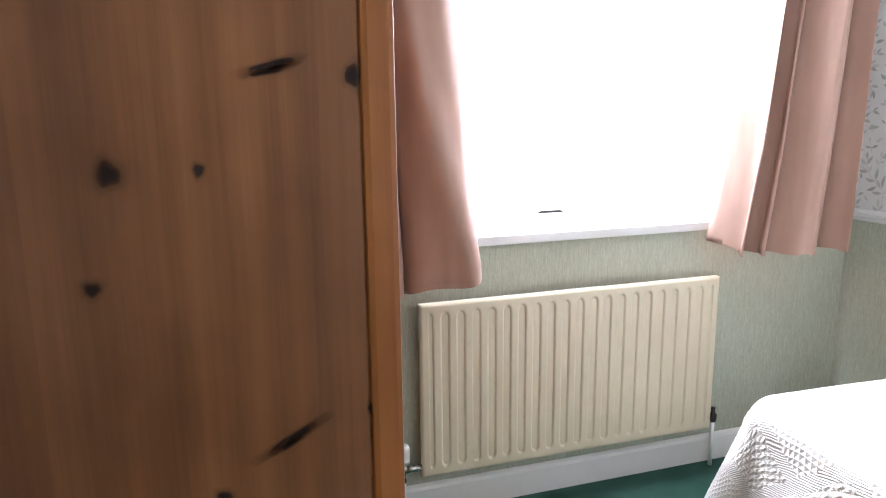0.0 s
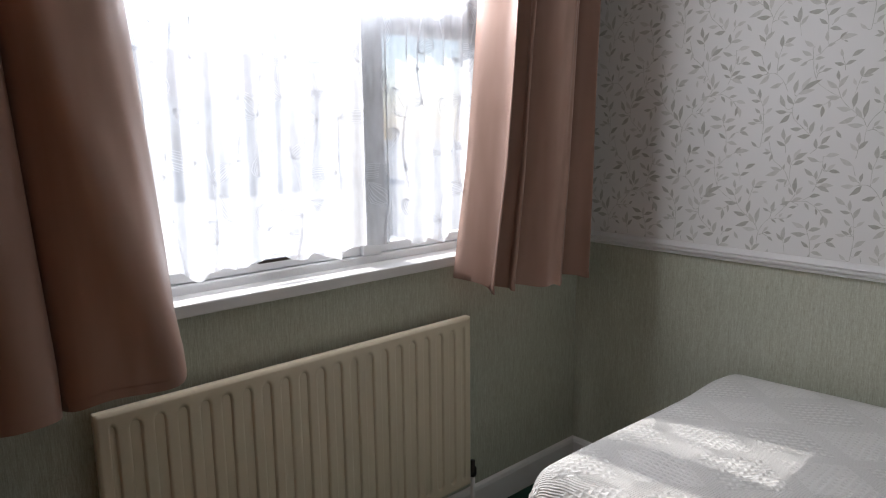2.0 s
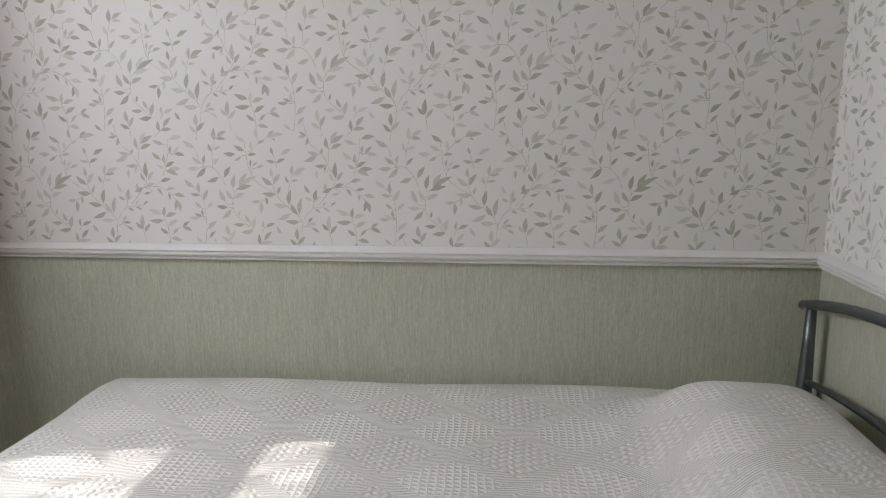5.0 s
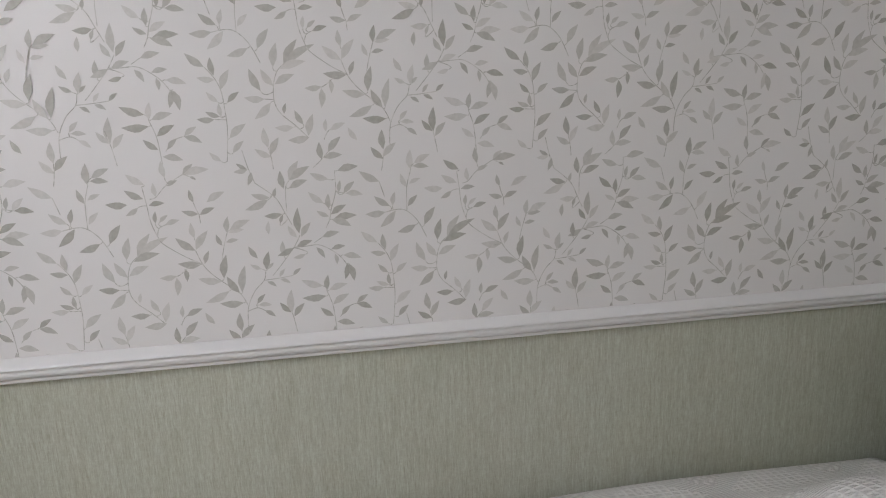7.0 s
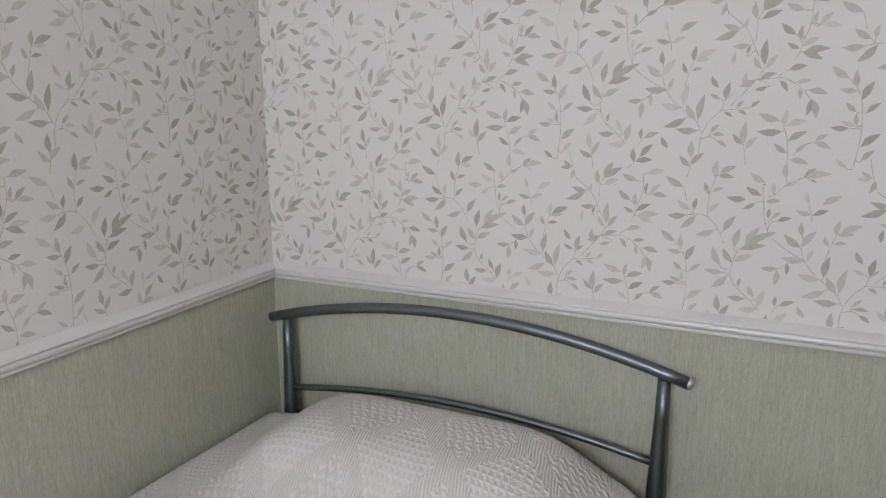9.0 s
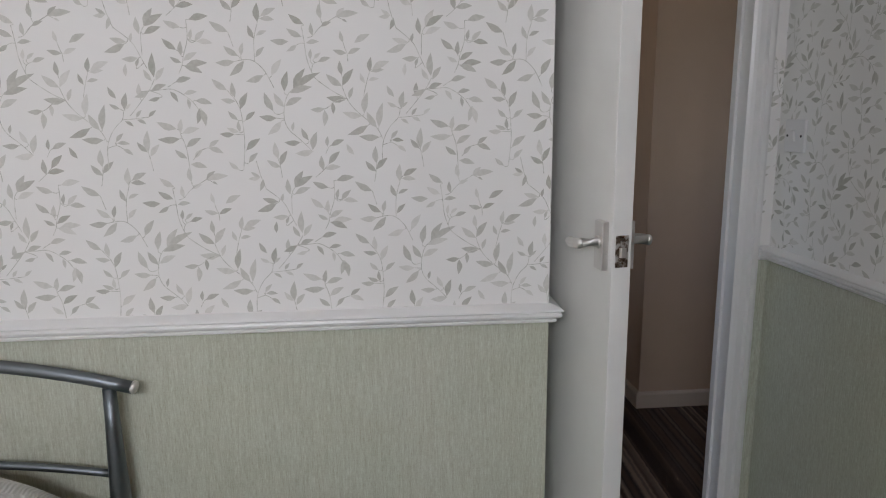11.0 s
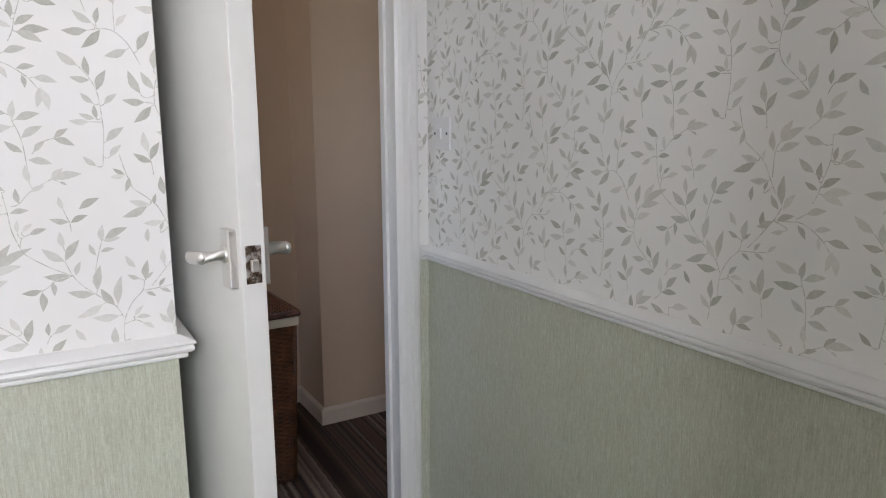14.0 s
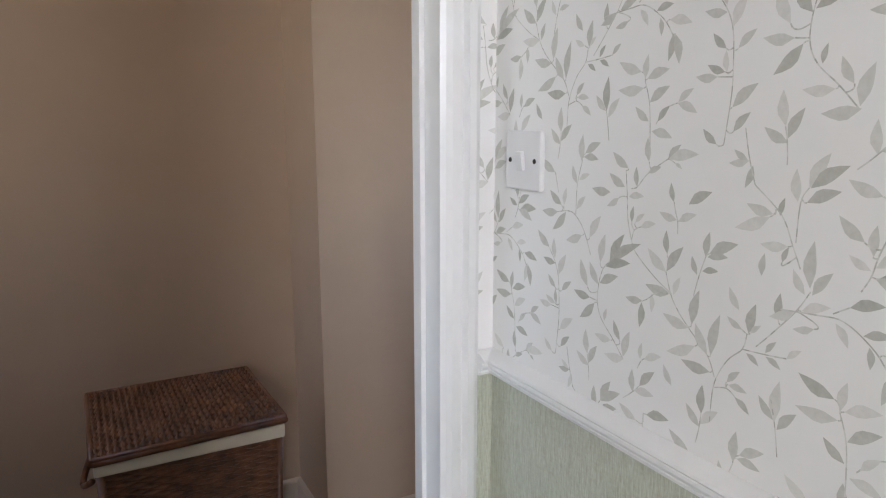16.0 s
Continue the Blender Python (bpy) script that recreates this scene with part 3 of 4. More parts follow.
VINE.sprig(((32, 237), (23, 263), (16, 292)), ((0.9, 1, -173, -173, 24), (0.7, 2, 19, -109, 24), (1, 3, -135, 148, 19),))
VINE.sprig(((82, -28), (77, 1), (70, 28)), ((1.2, 1, 87, 87, 42), (0.9, 2, 50, 50, 30), (1.2, 2, 132, 132, 27),))


def apart(x, y, points):
    """The distance from (x, y) to the nearest of the points, over the half-drop repeat."""
    best = 9.0
    for px, py in points:
        for j in (-2, -1, 0, 1, 2):
            dy = y - py - j * DROP
            if abs(dy) < best:
                dx = (x - px - j * CELL / 2 + CELL / 2) % CELL - CELL / 2
                best = min(best, math.hypot(dx, dy))
    return best


def middle(leaf):
    x, y, angle, size = leaf
    return x + math.cos(angle) * size * 0.55, y + math.sin(angle) * size * 0.55


def even_out(vine):
    """Lets small upright sprigs grow into the gaps."""
    mids = [middle(leaf) for leaf in vine.leaves]
    rnd = random.Random(12)
    spots = [(CELL * i / 44, DROP * j / 28) for i in range(44) for j in range(28)]
    room = [apart(x, y, mids) for x, y in spots]
    for _ in range(40):
        k = max(range(len(spots)), key=lambda n: room[n])
        if room[k] < 0.036:
            break
        x, y = spots[k]
        way = radians(90 + rnd.uniform(-42, 42))
        c, s = math.cos(way), math.sin(way)
        vine.stems.append([(x + c * d - s * d * d * 3, y + s * d + c * d * d * 3) for d in [0.004 * i - 0.034 for i in range(10)]])
        added = [(x - c * 0.014, y - s * 0.014, way + 0.8, 0.030), (x - c * 0.010, y - s * 0.010, way - 0.75, 0.032), (x + c * 0.002, y + s * 0.002, way + rnd.uniform(-0.15, 0.15), 0.034)]
        for leaf in added:
            if apart(*middle(leaf), mids) > 0.013:
                vine.leaves.append(leaf)
                mids.append(middle(leaf))
        new_mids = [middle(leaf) for leaf in added] + [(x, y)]
        room = [min(d, apart(px, py, new_mids)) for d, (px, py) in zip(room, spots)]


even_out(VINE)


def leaf_print_on(wall_ob, origin, right, normal, u_range, anchor, v_top=TOP):
    """Lays the repeat on a wall: origin is the wall's point at u = 0, z = 0; anchor is a motif's (u, z)."""
    verts, faces = [], []
    o, r, up = Vector(origin), Vector(right), Vector((0, 0, 1))
    lift = Vector(normal)
    u0, u1 = u_range
    v0 = 0.918

    def lay(pts):
        for axis, edge, sign in ((0, u0, 1), (0, u1, -1), (1, v0, 1), (1, v_top, -1)):
            kept = []
            for p, q in zip(pts, pts[1:] + pts[:1]):
                dp, dq = (p[axis] - edge) * sign, (q[axis] - edge) * sign
                if dp >= 0:
                    kept.append(p)
                if dp * dq < 0:
                    f = dp / (dp - dq)
                    kept.append((p[0] + (q[0] - p[0]) * f, p[1] + (q[1] - p[1]) * f))
            pts = kept
            if len(pts) < 3:
                return
        base = len(verts)
        h = 0.0003 + (len(faces) % 211) * 0.000003
        verts.extend(o + r * u + up * v + lift * h for u, v in pts)
        faces.append(tuple(range(base, base + len(pts))))

    for j in range(-4, 8):
        for i in range(-9, 10):
            cu = anchor[0] + i * CELL + (j % 2) * CELL / 2
            cv = anchor[1] + j * DROP
            if cu < u0 - 0.8 or cu > u1 + 0.3 or cv < v0 - 0.5 or cv > v_top + 0.6:
                continue
            for x, y, angle, size in VINE.leaves:
                c, s = math.cos(angle), math.sin(angle)
                w = min(size * 0.172, 0.0064)
                bend = size * 0.06
                pts = []
                for a, b in ((0, 0), (0.16, -0.50), (0.34, -0.95), (0.54, -0.95), (0.78, -0.50), (1, 0.12), (0.78, 0.62), (0.54, 1.02), (0.34, 1), (0.16, 0.48)):
                    px, py = size * a, w * b + bend * math.sin(math.pi * a)
                    pts.append((cu + x + c * px - s * py, cv + y + s * px + c * py))
                lay(pts)
            for stem in VINE.stems:
                for (xa, ya), (xb, yb) in zip(stem, stem[1:]):
                    d = math.hypot(xb - xa, yb - ya) or 1
                    nx, ny = -(yb - ya) / d * 0.0007, (xb - xa) / d * 0.0007
                    lay([(cu + xa + nx, cv + ya + ny), (cu + xa - nx, cv + ya - ny), (cu + xb - nx, cv + yb - ny), (cu + xb + nx, cv + yb + ny)])
    me = bpy.data.meshes.new("printed_leaves")
    me.from_pydata([tuple(v) for v in verts], [], faces)
    me.materials.append(LEAF)
    ob = new("printed_leaves", me)
    ob.parent = wall_ob
    return tagged(ob, "grey-green printed leaf sprigs on the wallpaper", kind="stuff")


leaf_print_on(WALL_E, (XE, 0, 0), (0, -1, 0), (-1, 0, 0), (-YN, -YS), (0.174, 0.949))
leaf_print_on(WALL_S, (0, YS, 0), (-1, 0, 0), (0, 1, 0), (-XE, -XC), (-1.180, 0.930))
leaf_print_on(WALL_W, (XW, 0, 0), (0, 1, 0), (1, 0, 0), (YD, 0.60), (-0.502, 1.001))
leaf_print_on(WALL_D, (0, YD, 0), (-1, 0, 0), (0, 1, 0), (0.146, -XW), (0.30, 1.20))
leaf_print_on(WALL_N, (0, YN, 0), (1, 0, 0), (0, -1, 0), (2.07, XE), (2.20, 1.15))

# ---- window ----
WINDOW = tagged(part("window_1", box(WX0 - 0.02, YN - 0.022, WZ0 - 0.024, WX1 + 0.02, YN + 0.08, WZ0 + 0.006, 0.004), WHITE_GLOSS),
                "white window with a deep painted sill", "window", kind="structure")
MX0, MX1, TZ0, TZ1 = 1.535, 1.600, 1.588, 1.668
FY0, FY1 = YN + 0.08, YN + 0.14


def bars(pieces, y0, y1, bevel=0.005):
    bm = bmesh.new()
    for x0, z0, x1, z1 in pieces:
        solid(bm, x0, y0, z0, x1, y1, z1, bevel)
    return bm


part("window_frame", bars(((WX0, WZ0, WX1, WZ0 + 0.028), (WX0, WZ1 - 0.05, WX1, WZ1), (WX0, WZ0 + 0.028, WX0 + 0.055, WZ1 - 0.05), (WX1 - 0.055, WZ0 + 0.028, WX1, WZ1 - 0.05)), FY0, FY1), UPVC, WINDOW)
part("mullion", bars(((MX0, WZ0 + 0.028, MX1, WZ1 - 0.05),), FY0 - 0.004, FY1 - 0.006), UPVC, WINDOW)
part("transom", bars(((MX1, TZ0, WX1 - 0.055, TZ1),), FY0 - 0.002, FY1 - 0.004), UPVC, WINDOW)
for x0, z0, x1, z1 in ((WX0 + 0.055, WZ0 + 0.028, MX0, WZ1 - 0.05), (MX1, WZ0 + 0.028, WX1 - 0.055, TZ0), (MX1, TZ1, WX1 - 0.055, WZ1 - 0.05)):
    w = 0.030
    casement = part("casement", bars(((x0 + 0.003, z0 + 0.003, x1 - 0.003, z0 + w), (x0 + 0.003, z1 - w, x1 - 0.003, z1 - 0.003), (x0 + 0.003, z0 + w, x0 + w, z1 - w), (x1 - w, z0 + w, x1 - 0.003, z1 - w)), FY0 + 0.008, FY1 - 0.012, 0.004), UPVC, WINDOW)
    pane = part("pane", box(x0 + w, FY0 + 0.03, z0 + w, x1 - w, FY0 + 0.034, z1 - w), GLASS, casement, "clear window glass")
    pane.visible_shadow = False
handle = solid(bmesh.new(), MX0 + 0.022, FY0 - 0.014, 1.33, MX0 + 0.044, FY0 - 0.004, 1.39, 0.003)
solid(handle, MX0 + 0.026, FY0 - 0.03, 1.35, MX0 + 0.040, FY0 - 0.014, 1.45, 0.004)
part("casement_handle", handle, ALLOY, WINDOW, "grey casement handle")
stay = solid(bmesh.new(), 1.20, FY0 - 0.022, WZ0 + 0.056, 1.34, FY0 - 0.006, WZ0 + 0.064, 0.002)
part("casement_stay", stay, BLACK_IRON, WINDOW, "dark casement stay on the bottom rail")


# ---- curtains ----


def pleat(u, creases, depth):
    """Rounded folds between sharp creases."""
    for a, b in zip(creases, creases[1:]):
        if u <= b:
            s = (u - a) / (b - a)
            return depth * (1 - 2 * min(1.0, (b - a) / 0.16) * math.sin(math.pi * s) ** 0.68), s
    return depth, 1.0


def thick(ob, amount):
    m = ob.modifiers.new("cloth", "SOLIDIFY")
    m.thickness, m.offset = amount, 0
    return ob


def curtain(label, inner, outer, hem, folds, phase, sag, hang):
    """A gathered curtain: inner(z) and outer(z) give its edges, hem(u) its lower edge, hang(u) how far out it hangs."""
    top = 1.98
    cu = thing("curtain", label, "curtain", (outer(top), hang(1.0), hem(0.5)), "pink curtains at the window")

    def place(u, v):
        low = hem(u)
        z = low + (top - low) * (1 - v)
        x = inner(z) + (outer(z) - inner(z)) * u
        push, s = pleat(u, folds, 0.048 + 0.004 * v)
        y = hang(u) + push + 0.0025 * math.sin(23 * u + 3 * v) + 0.0015 * math.sin(61 * u + 9 * v)
        x += 0.021 * math.sin(2 * math.pi * s) * (0.5 + 0.5 * v)
        z += 0.004 * math.sin(40 * u + phase) * (v > 0.96)
        if sag:
            y -= 0.036 * math.exp(-((u - 0.08 - 0.24 * (1 - v)) / 0.045) ** 2) * v
            y += 0.022 * math.exp(-((u - 0.02 - 0.12 * (1 - v)) / 0.03) ** 2) * v * v
        return (x, y, z)

    cloth = part("cloth", sheet(150, 60, place), SATIN, cu)
    thick(cloth, 0.003)

    def hem_line(u, v):
        x, y, z = place(u, 0.985 + 0.015 * v)
        return (x, y - 0.0035, z - 0.001)

    part("hem", sheet(150, 2, hem_line), SATIN, cu)

    def tape(u, v):
        x, y, z = place(u, 0.05 * v)
        return (x, y - 0.005, z + 0.004)

    part("heading", sheet(150, 3, tape), SATIN, cu)
    return cu


def lerp(z, z0, a, z1, b):
    t = max(0.0, min(1.0, (z - z0) / (z1 - z0)))
    return a + (b - a) * t


curtain("dusty pink satin curtain drawn aside by the wardrobe", lambda z: lerp(z, 0.87, 0.913, 1.60, 0.852),
        lambda z: lerp(z, 0.82, 0.116, 1.85, 0.153), lambda u: 0.785 + 0.046 * max(0, 0.33 - u) * 3 + 0.032 * max(0, 0.07 - u) * 14, (0, 0.30, 0.43, 0.63, 0.80, 1.0), 0.35, True,
        lambda u: 1.852)
curtain("dusty pink satin curtain drawn aside at the corner", lambda z: lerp(z, 0.83, 1.780, 1.17, 1.838) + 0.050 * max(0, min(1, (z - 1.17) / 0.48)),
        lambda z: lerp(z, 0.80, 2.250, 1.7, 2.280), lambda u: 0.808 + 0.035 * max(0, 0.08 - u) * 12, (0, 0.20, 0.33, 0.80, 1.0), 0.3, False,
        lambda u: lerp(u, 0.0, 1.950, 0.45, 1.862) + 0.13 * max(0.0, (u - 0.86) / 0.14) ** 1.5)
rail = thing("curtain_rail", "white curtain track above the window", "curtain rail", (1.25, 1.88, 1.99))
part("track", box(0.08, 1.866, 1.985, 2.42, 1.890, 2.005, 0.003), UPVC, rail)
for x in (0.3, 1.25, 2.2):
    part("bracket", box(x - 0.012, 1.890, 1.988, x + 0.012, YN, 2.002, 0.002), UPVC, rail)


def net_place(u, v, lift=0.0):
    x = WX0 + 0.01 + (WX1 - WX0 - 0.02) * u
    gap = 0.012 * math.exp(-((x - 1.64) / 0.05) ** 2) * v
    low = WZ0 + 0.062 + 0.012 * math.sin(u * 23) + 0.010 * math.sin(u * 61)
    z = low + (WZ1 + 0.06 - low) * (1 - v)
    y = YN + 0.042 + 0.019 * math.sin(u * 92 + 1.4 * math.sin(u * 9)) * (0.6 + 0.4 * v) + 0.006 * math.sin(u * 210 + 3 * v) - lift
    return (x + 0.006 * math.sin(u * 92 + 1.1) + gap, y, z)


net = thing("net_curtain", "white lace net curtain behind the sill", "net curtain", (1.4, YN + 0.04, WZ0))
part("net", sheet(260, 24, net_place), NET, net)
lace_v, lace_f = [], []
rnd = random.Random(4)


def lace_line(pts, width):
    for (ua, va), (ub, vb) in zip(pts, pts[1:]):
        du, dv = (ub - ua) * 1.26, (vb - va) * 0.95
        d = math.hypot(du, dv) or 1
        nu, nv = -dv / d * width / 1.26, du / d * width / 0.95
        base = len(lace_v)
        for a, b in ((ua + nu, va + nv), (ua - nu, va - nv), (ub - nu, vb - nv), (ub + nu, vb + nv)):
            lace_v.append(net_place(max(0, min(1, a)), max(0, min(1, b)), 0.002))
        lace_f.append(tuple(range(base, base + 4)))


for i in range(17):
    u0 = (i + 0.5) / 17
    wave = [(u0 + 0.014 * math.sin(9 * v + i * 2.1), v) for v in [k / 60 for k in range(61)]]
    lace_line(wave, 0.0015)
    for k in range(7):
        v0 = (k + 0.5 + 0.35 * (i % 2)) / 7.3
        a = rnd.uniform(-0.7, 0.7) + (0.9 if k % 2 else -0.9)
        size = rnd.uniform(0.05, 0.075)
        for scale in (1.0, 0.74, 0.48, 0.2):
            loop = []
            for s in range(13):
                q = s / 12 * 2 * math.pi
                lx, ly = size * (0.5 - 0.5 * math.cos(q)), size * 0.36 * scale * math.sin(q) * (0.6 + 0.4 * math.cos(q / 2) ** 2)
                loop.append((u0 + 0.014 * math.sin(9 * v0 + i * 2.1) + (lx * math.sin(a) + ly * math.cos(a)) / 1.26, v0 - (lx * math.cos(a) - ly * math.sin(a)) / 0.95))
            lace_line(loop, 0.0010)
me = bpy.data.meshes.new("lace_leaves")
me.from_pydata(lace_v, [], lace_f)
me.materials.append(LACE)
lace = new("lace_leaves", me)
lace.parent = net
lace.matrix_parent_inverse = net.matrix_basis.inverted()
tagged(lace, "embroidered white lace leaves", kind="stuff")

# ---- radiator ----
RX0, RX1, RZ0, RZ1, RY = 0.756, 1.832, 0.155, 0.716, 1.978
radiator = thing("radiator", "cream enamelled steel panel radiator under the window", "radiator", (1.29, 2.0, RZ0))
FLUTES = 20


def panel(u, v):
    x, z = RX0 + (RX1 - RX0) * u, RZ0 + (RZ1 - RZ0) * v
    s = (u * (RX1 - RX0) - 0.028) / (RX1 - RX0 - 0.056) * FLUTES
    f = abs((s % 1.0) - 0.5) * 2
    inside = 0 <= s <= FLUTES
    dent = max(0.0, min(1.0, (f - 0.48) / 0.26)) if inside else 0.0
    arch = 0.026 * (1 - math.sqrt(max(0.0, 1 - ((1 - f) / 0.52) ** 2))) if f > 0.48 else 0.026
    end = min(1.0, max(0.0, (v - 0.050 - arch) / 0.022)) * min(1.0, max(0.0, (0.950 - arch - v) / 0.022))
    y = RY + 0.015 * dent * end
    edge = min(u, 1 - u) * (RX1 - RX0)
    edge = min(edge, min(v, 1 - v) * (RZ1 - RZ0))
    y += 0.006 * max(0.0, 1 - edge / 0.006) ** 2
    return (x, y, z)


front = sheet(FLUTES * 14 + 8, 110, panel)
part("front_panel", front, CREAM, radiator)
part("panel_rim", box(RX0, RY + 0.006, RZ0, RX1, RY + 0.026, RZ1, 0.003), CREAM, radiator)
for x in (1.02, 1.56):
    part("wall_bracket", box(x - 0.02, RY + 0.026, RZ0 + 0.05, x + 0.02, YN, RZ1 - 0.05, 0.002), CREAM, radiator)
valve = part("thermostat_valve", lathe(((0.010, 0.0), (0.020, 0.004), (0.021, 0.018), (0.018, 0.022), (0.021, 0.026), (0.022, 0.052), (0.018, 0.062), (0.006, 0.065)), 20, Matrix.Translation((0.697, RY + 0.016, 0.205))), TRV, radiator, "white thermostatic valve head", True)
v2 = lathe(((0.011, -0.03), (0.012, 0.0), (0.014, 0.006), (0.014, 0.016), (0.009, 0.03)), 12, Matrix.Translation((0.697, RY + 0.016, 0.175)))
merge(v2, tube(((0.697, RY + 0.016, 0.185), (0.73, RY + 0.016, 0.185), (0.757, RY + 0.016, 0.185)), 0.011))
part("valve_body", v2, CHROME, radiator, "chromed brass valve body", True)
part("pipe", tube(((0.697, RY + 0.016, 0.0), (0.697, RY + 0.016, 0.15)), 0.0075), WHITE_GLOSS, radiator, "white painted pipe", True)
v3 = lathe(((0.010, 0.0), (0.013, 0.01), (0.013, 0.03), (0.007, 0.036), (0.008, 0.055)), 12, Matrix.Translation((1.853, RY + 0.016, 0.17)))
merge(v3, tube(((1.83, RY + 0.016, 0.185), (1.853, RY + 0.016, 0.185)), 0.009))
part("lockshield_valve", v3, BLACK_IRON, radiator, "dark lockshield valve", True)
part("pipe", tube(((1.853, RY + 0.016, 0.0), (1.853, RY + 0.016, 0.17)), 0.0075), WHITE_GLOSS, radiator, "white painted pipe", True)

# ---- bed ----
BX0, BX1, BY0, BY1, BZ = 1.535, 2.372, -0.40, 1.375, 0.548
bed = thing("bed", "single bed with arched grey tubular steel headboard", "bed", (1.94, 0.5, 0))
part("mattress", box(BX0 - 0.045, BY0, 0.30, BX1 + 0.045, BY1 + 0.045, BZ - 0.012, 0.05), LINER, bed, "pale mattress under the bedspread")
part("divan_base", box(BX0 - 0.03, BY0 + 0.01, 0.10, BX1 + 0.04, BY1 + 0.03, 0.30, 0.02), LINER, bed, "pale divan base")
for x in (BX0 + 0.05, BX1 - 0.05):
    for y in (BY0 + 0.1, BY1 - 0.1):
        part("leg", lathe(((0.02, 0.0), (0.024, 0.02), (0.02, 0.1)), 14, Matrix.Translation((x, y, 0))), BLACK_IRON, bed)
HY = -0.428


def arch(x, low, high):
    t = (x - 1.92) / 0.497
    return high - (high - low) * t * t


def rail_points(x0, x1, low, high, n=24):
    return [(x0 + (x1 - x0) * i / n, HY, arch(x0 + (x1 - x0) * i / n, low, high)) for i in range(n + 1)]


headboard = part("headboard_top_rail", tube(rail_points(1.420, 2.420, 0.785, 0.858), 0.0125), STEEL, bed, "arched steel top rail", True)
part("rail_end_cap", lathe(((0.0126, -0.002), (0.0134, 0.0), (0.0134, 0.006), (0.009, 0.009)), 14, Matrix.Translation((1.421, HY, 0.786)) @ Euler((0, radians(-107), 0)).to_matrix().to_4x4()), ALLOY, headboard, "bright steel end cap", True)
part("headboard_lower_rail", tube(rail_points(1.470, 2.368, 0.592, 0.645), 0.008), STEEL, bed, "thin arched lower rail", True)
for x in (1.466, 2.372):
    part("headboard_post", tube([(x, HY, z) for z in (0.0, 0.2, 0.38, 0.55, 0.70, 0.785)], [0.015, 0.020, 0.0225, 0.020, 0.0145, 0.0125]), STEEL, bed, "tapered steel post", True)

bedspread = thing("bedspread", "white crocheted cotton bedspread over bed and pillow", "bedspread", (1.94, 0.5, BZ))
RAD, HANG = 0.075, 0.62


def drape(d):
    """How far out and how far down the cloth lies at a distance d past the mattress edge."""
    quarter = RAD * math.pi / 2
    if d < quarter:
        a = d / RAD
        return RAD * math.sin(a), RAD * (1 - math.cos(a))
    rest = d - quarter
    return RAD + rest * 0.10, RAD + rest * 0.985


def spread(u, v):
    sx = BX0 - HANG + (BX1 - BX0 + HANG + 0.30) * u
    sy = BY0 + 0.02 + (BY1 - BY0 - 0.02 + HANG) * v
    cx, cy = max(BX0, min(BX1, sx)), min(BY1, sy)
    dx, dy = sx - cx, sy - cy
    d = math.hypot(dx, dy)
    z = BZ
    x, y = cx, cy
    if d > 1e-6:
        side = min(d, 0.30) if dx > 0 and dy < 0.02 else d
        out, down = drape(side)
        if dx > 0:
            out = min(out, XE - 0.018 - cx)
        fold = 0.014 * math.sin(11 * sy + 7 * sx) * min(1, down / 0.3) if abs(dx) > abs(dy) else 0.014 * math.sin(12 * sx) * min(1, down / 0.3)
        corner = 0.06 * math.sin(math.atan2(abs(dy), abs(dx)) * 2) * min(1, max(0, down - 0.05) / 0.3)
        x += dx / d * (out + fold + corner)
        y += dy / d * (out + fold + corner)
        z -= down
    x = min(x, XE - 0.016)
    ease = math.exp(-(((x - 1.905) / 0.345) ** 6))
    py = (y + 0.215) / 0.185
    mound = 0.150 * ease * math.exp(-(py ** 4) * 0.8)
    mound += 0.03 * ease * math.exp(-((y - 0.02) / 0.10) ** 2)
    if d < 0.12:
        z += mound
        z += 0.006 * math.sin(3.1 * x + 2.3 * y) + 0.004 * math.sin(7 * y + 3 * x)
        z += 0.010 * math.exp(-((x - 2.30) / 0.1) ** 2)
    return (x, y, max(0.012, z))


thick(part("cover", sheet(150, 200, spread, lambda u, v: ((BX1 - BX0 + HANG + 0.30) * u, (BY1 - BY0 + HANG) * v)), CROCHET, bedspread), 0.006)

# ---- wardrobe ----
QX, QY0, QY1, QZ = 0.356, 0.583, 1.62, 1.86
wardrobe = thing("wardrobe", "two-door knotty pine wardrobe with turned wooden knobs", "wardrobe", (0.1, 1.1, 0))
side = part("side_panel", box(XW + 0.012, QY0 + 0.004, 0.0, QX - 0.026, QY0 + 0.026, QZ, 0.002), PINE_SHADED, wardrobe, "knotty pine side panel")
part("side_panel", box(XW + 0.012, QY1 - 0.022, 0.0, QX - 0.026, QY1, QZ, 0.002), PINE_SHADED, wardrobe)
part("back_panel", box(XW + 0.004, QY0 + 0.004, 0.02, XW + 0.012, QY1, QZ), PINE_SHADED, wardrobe)
part("top_panel", box(XW + 0.004, QY0 - 0.012, QZ, QX + 0.014, QY1 + 0.012, QZ + 0.028, 0.006), PINE_LIT, wardrobe)
part("bottom_panel", box(XW + 0.012, QY0 + 0.026, 0.06, QX - 0.026, QY1 - 0.022, 0.08), PINE_SHADED, wardrobe)
part("plinth", box(QX - 0.05, QY0 + 0.058, 0.0, QX - 0.026, QY1 - 0.058, 0.08, 0.002), PINE_LIT, wardrobe)
for y0, y1 in ((QY0, QY0 + 0.058), (QY1 - 0.058, QY1)):
    part("stile", box(QX - 0.026, y0, 0.0, QX, y1, QZ, 0.0055), PINE_LIT, wardrobe, "rounded pine front stile")
part("top_rail", box(QX - 0.026, QY0 + 0.058, QZ - 0.06, QX, QY1 - 0.058, QZ, 0.003), PINE_LIT, wardrobe)
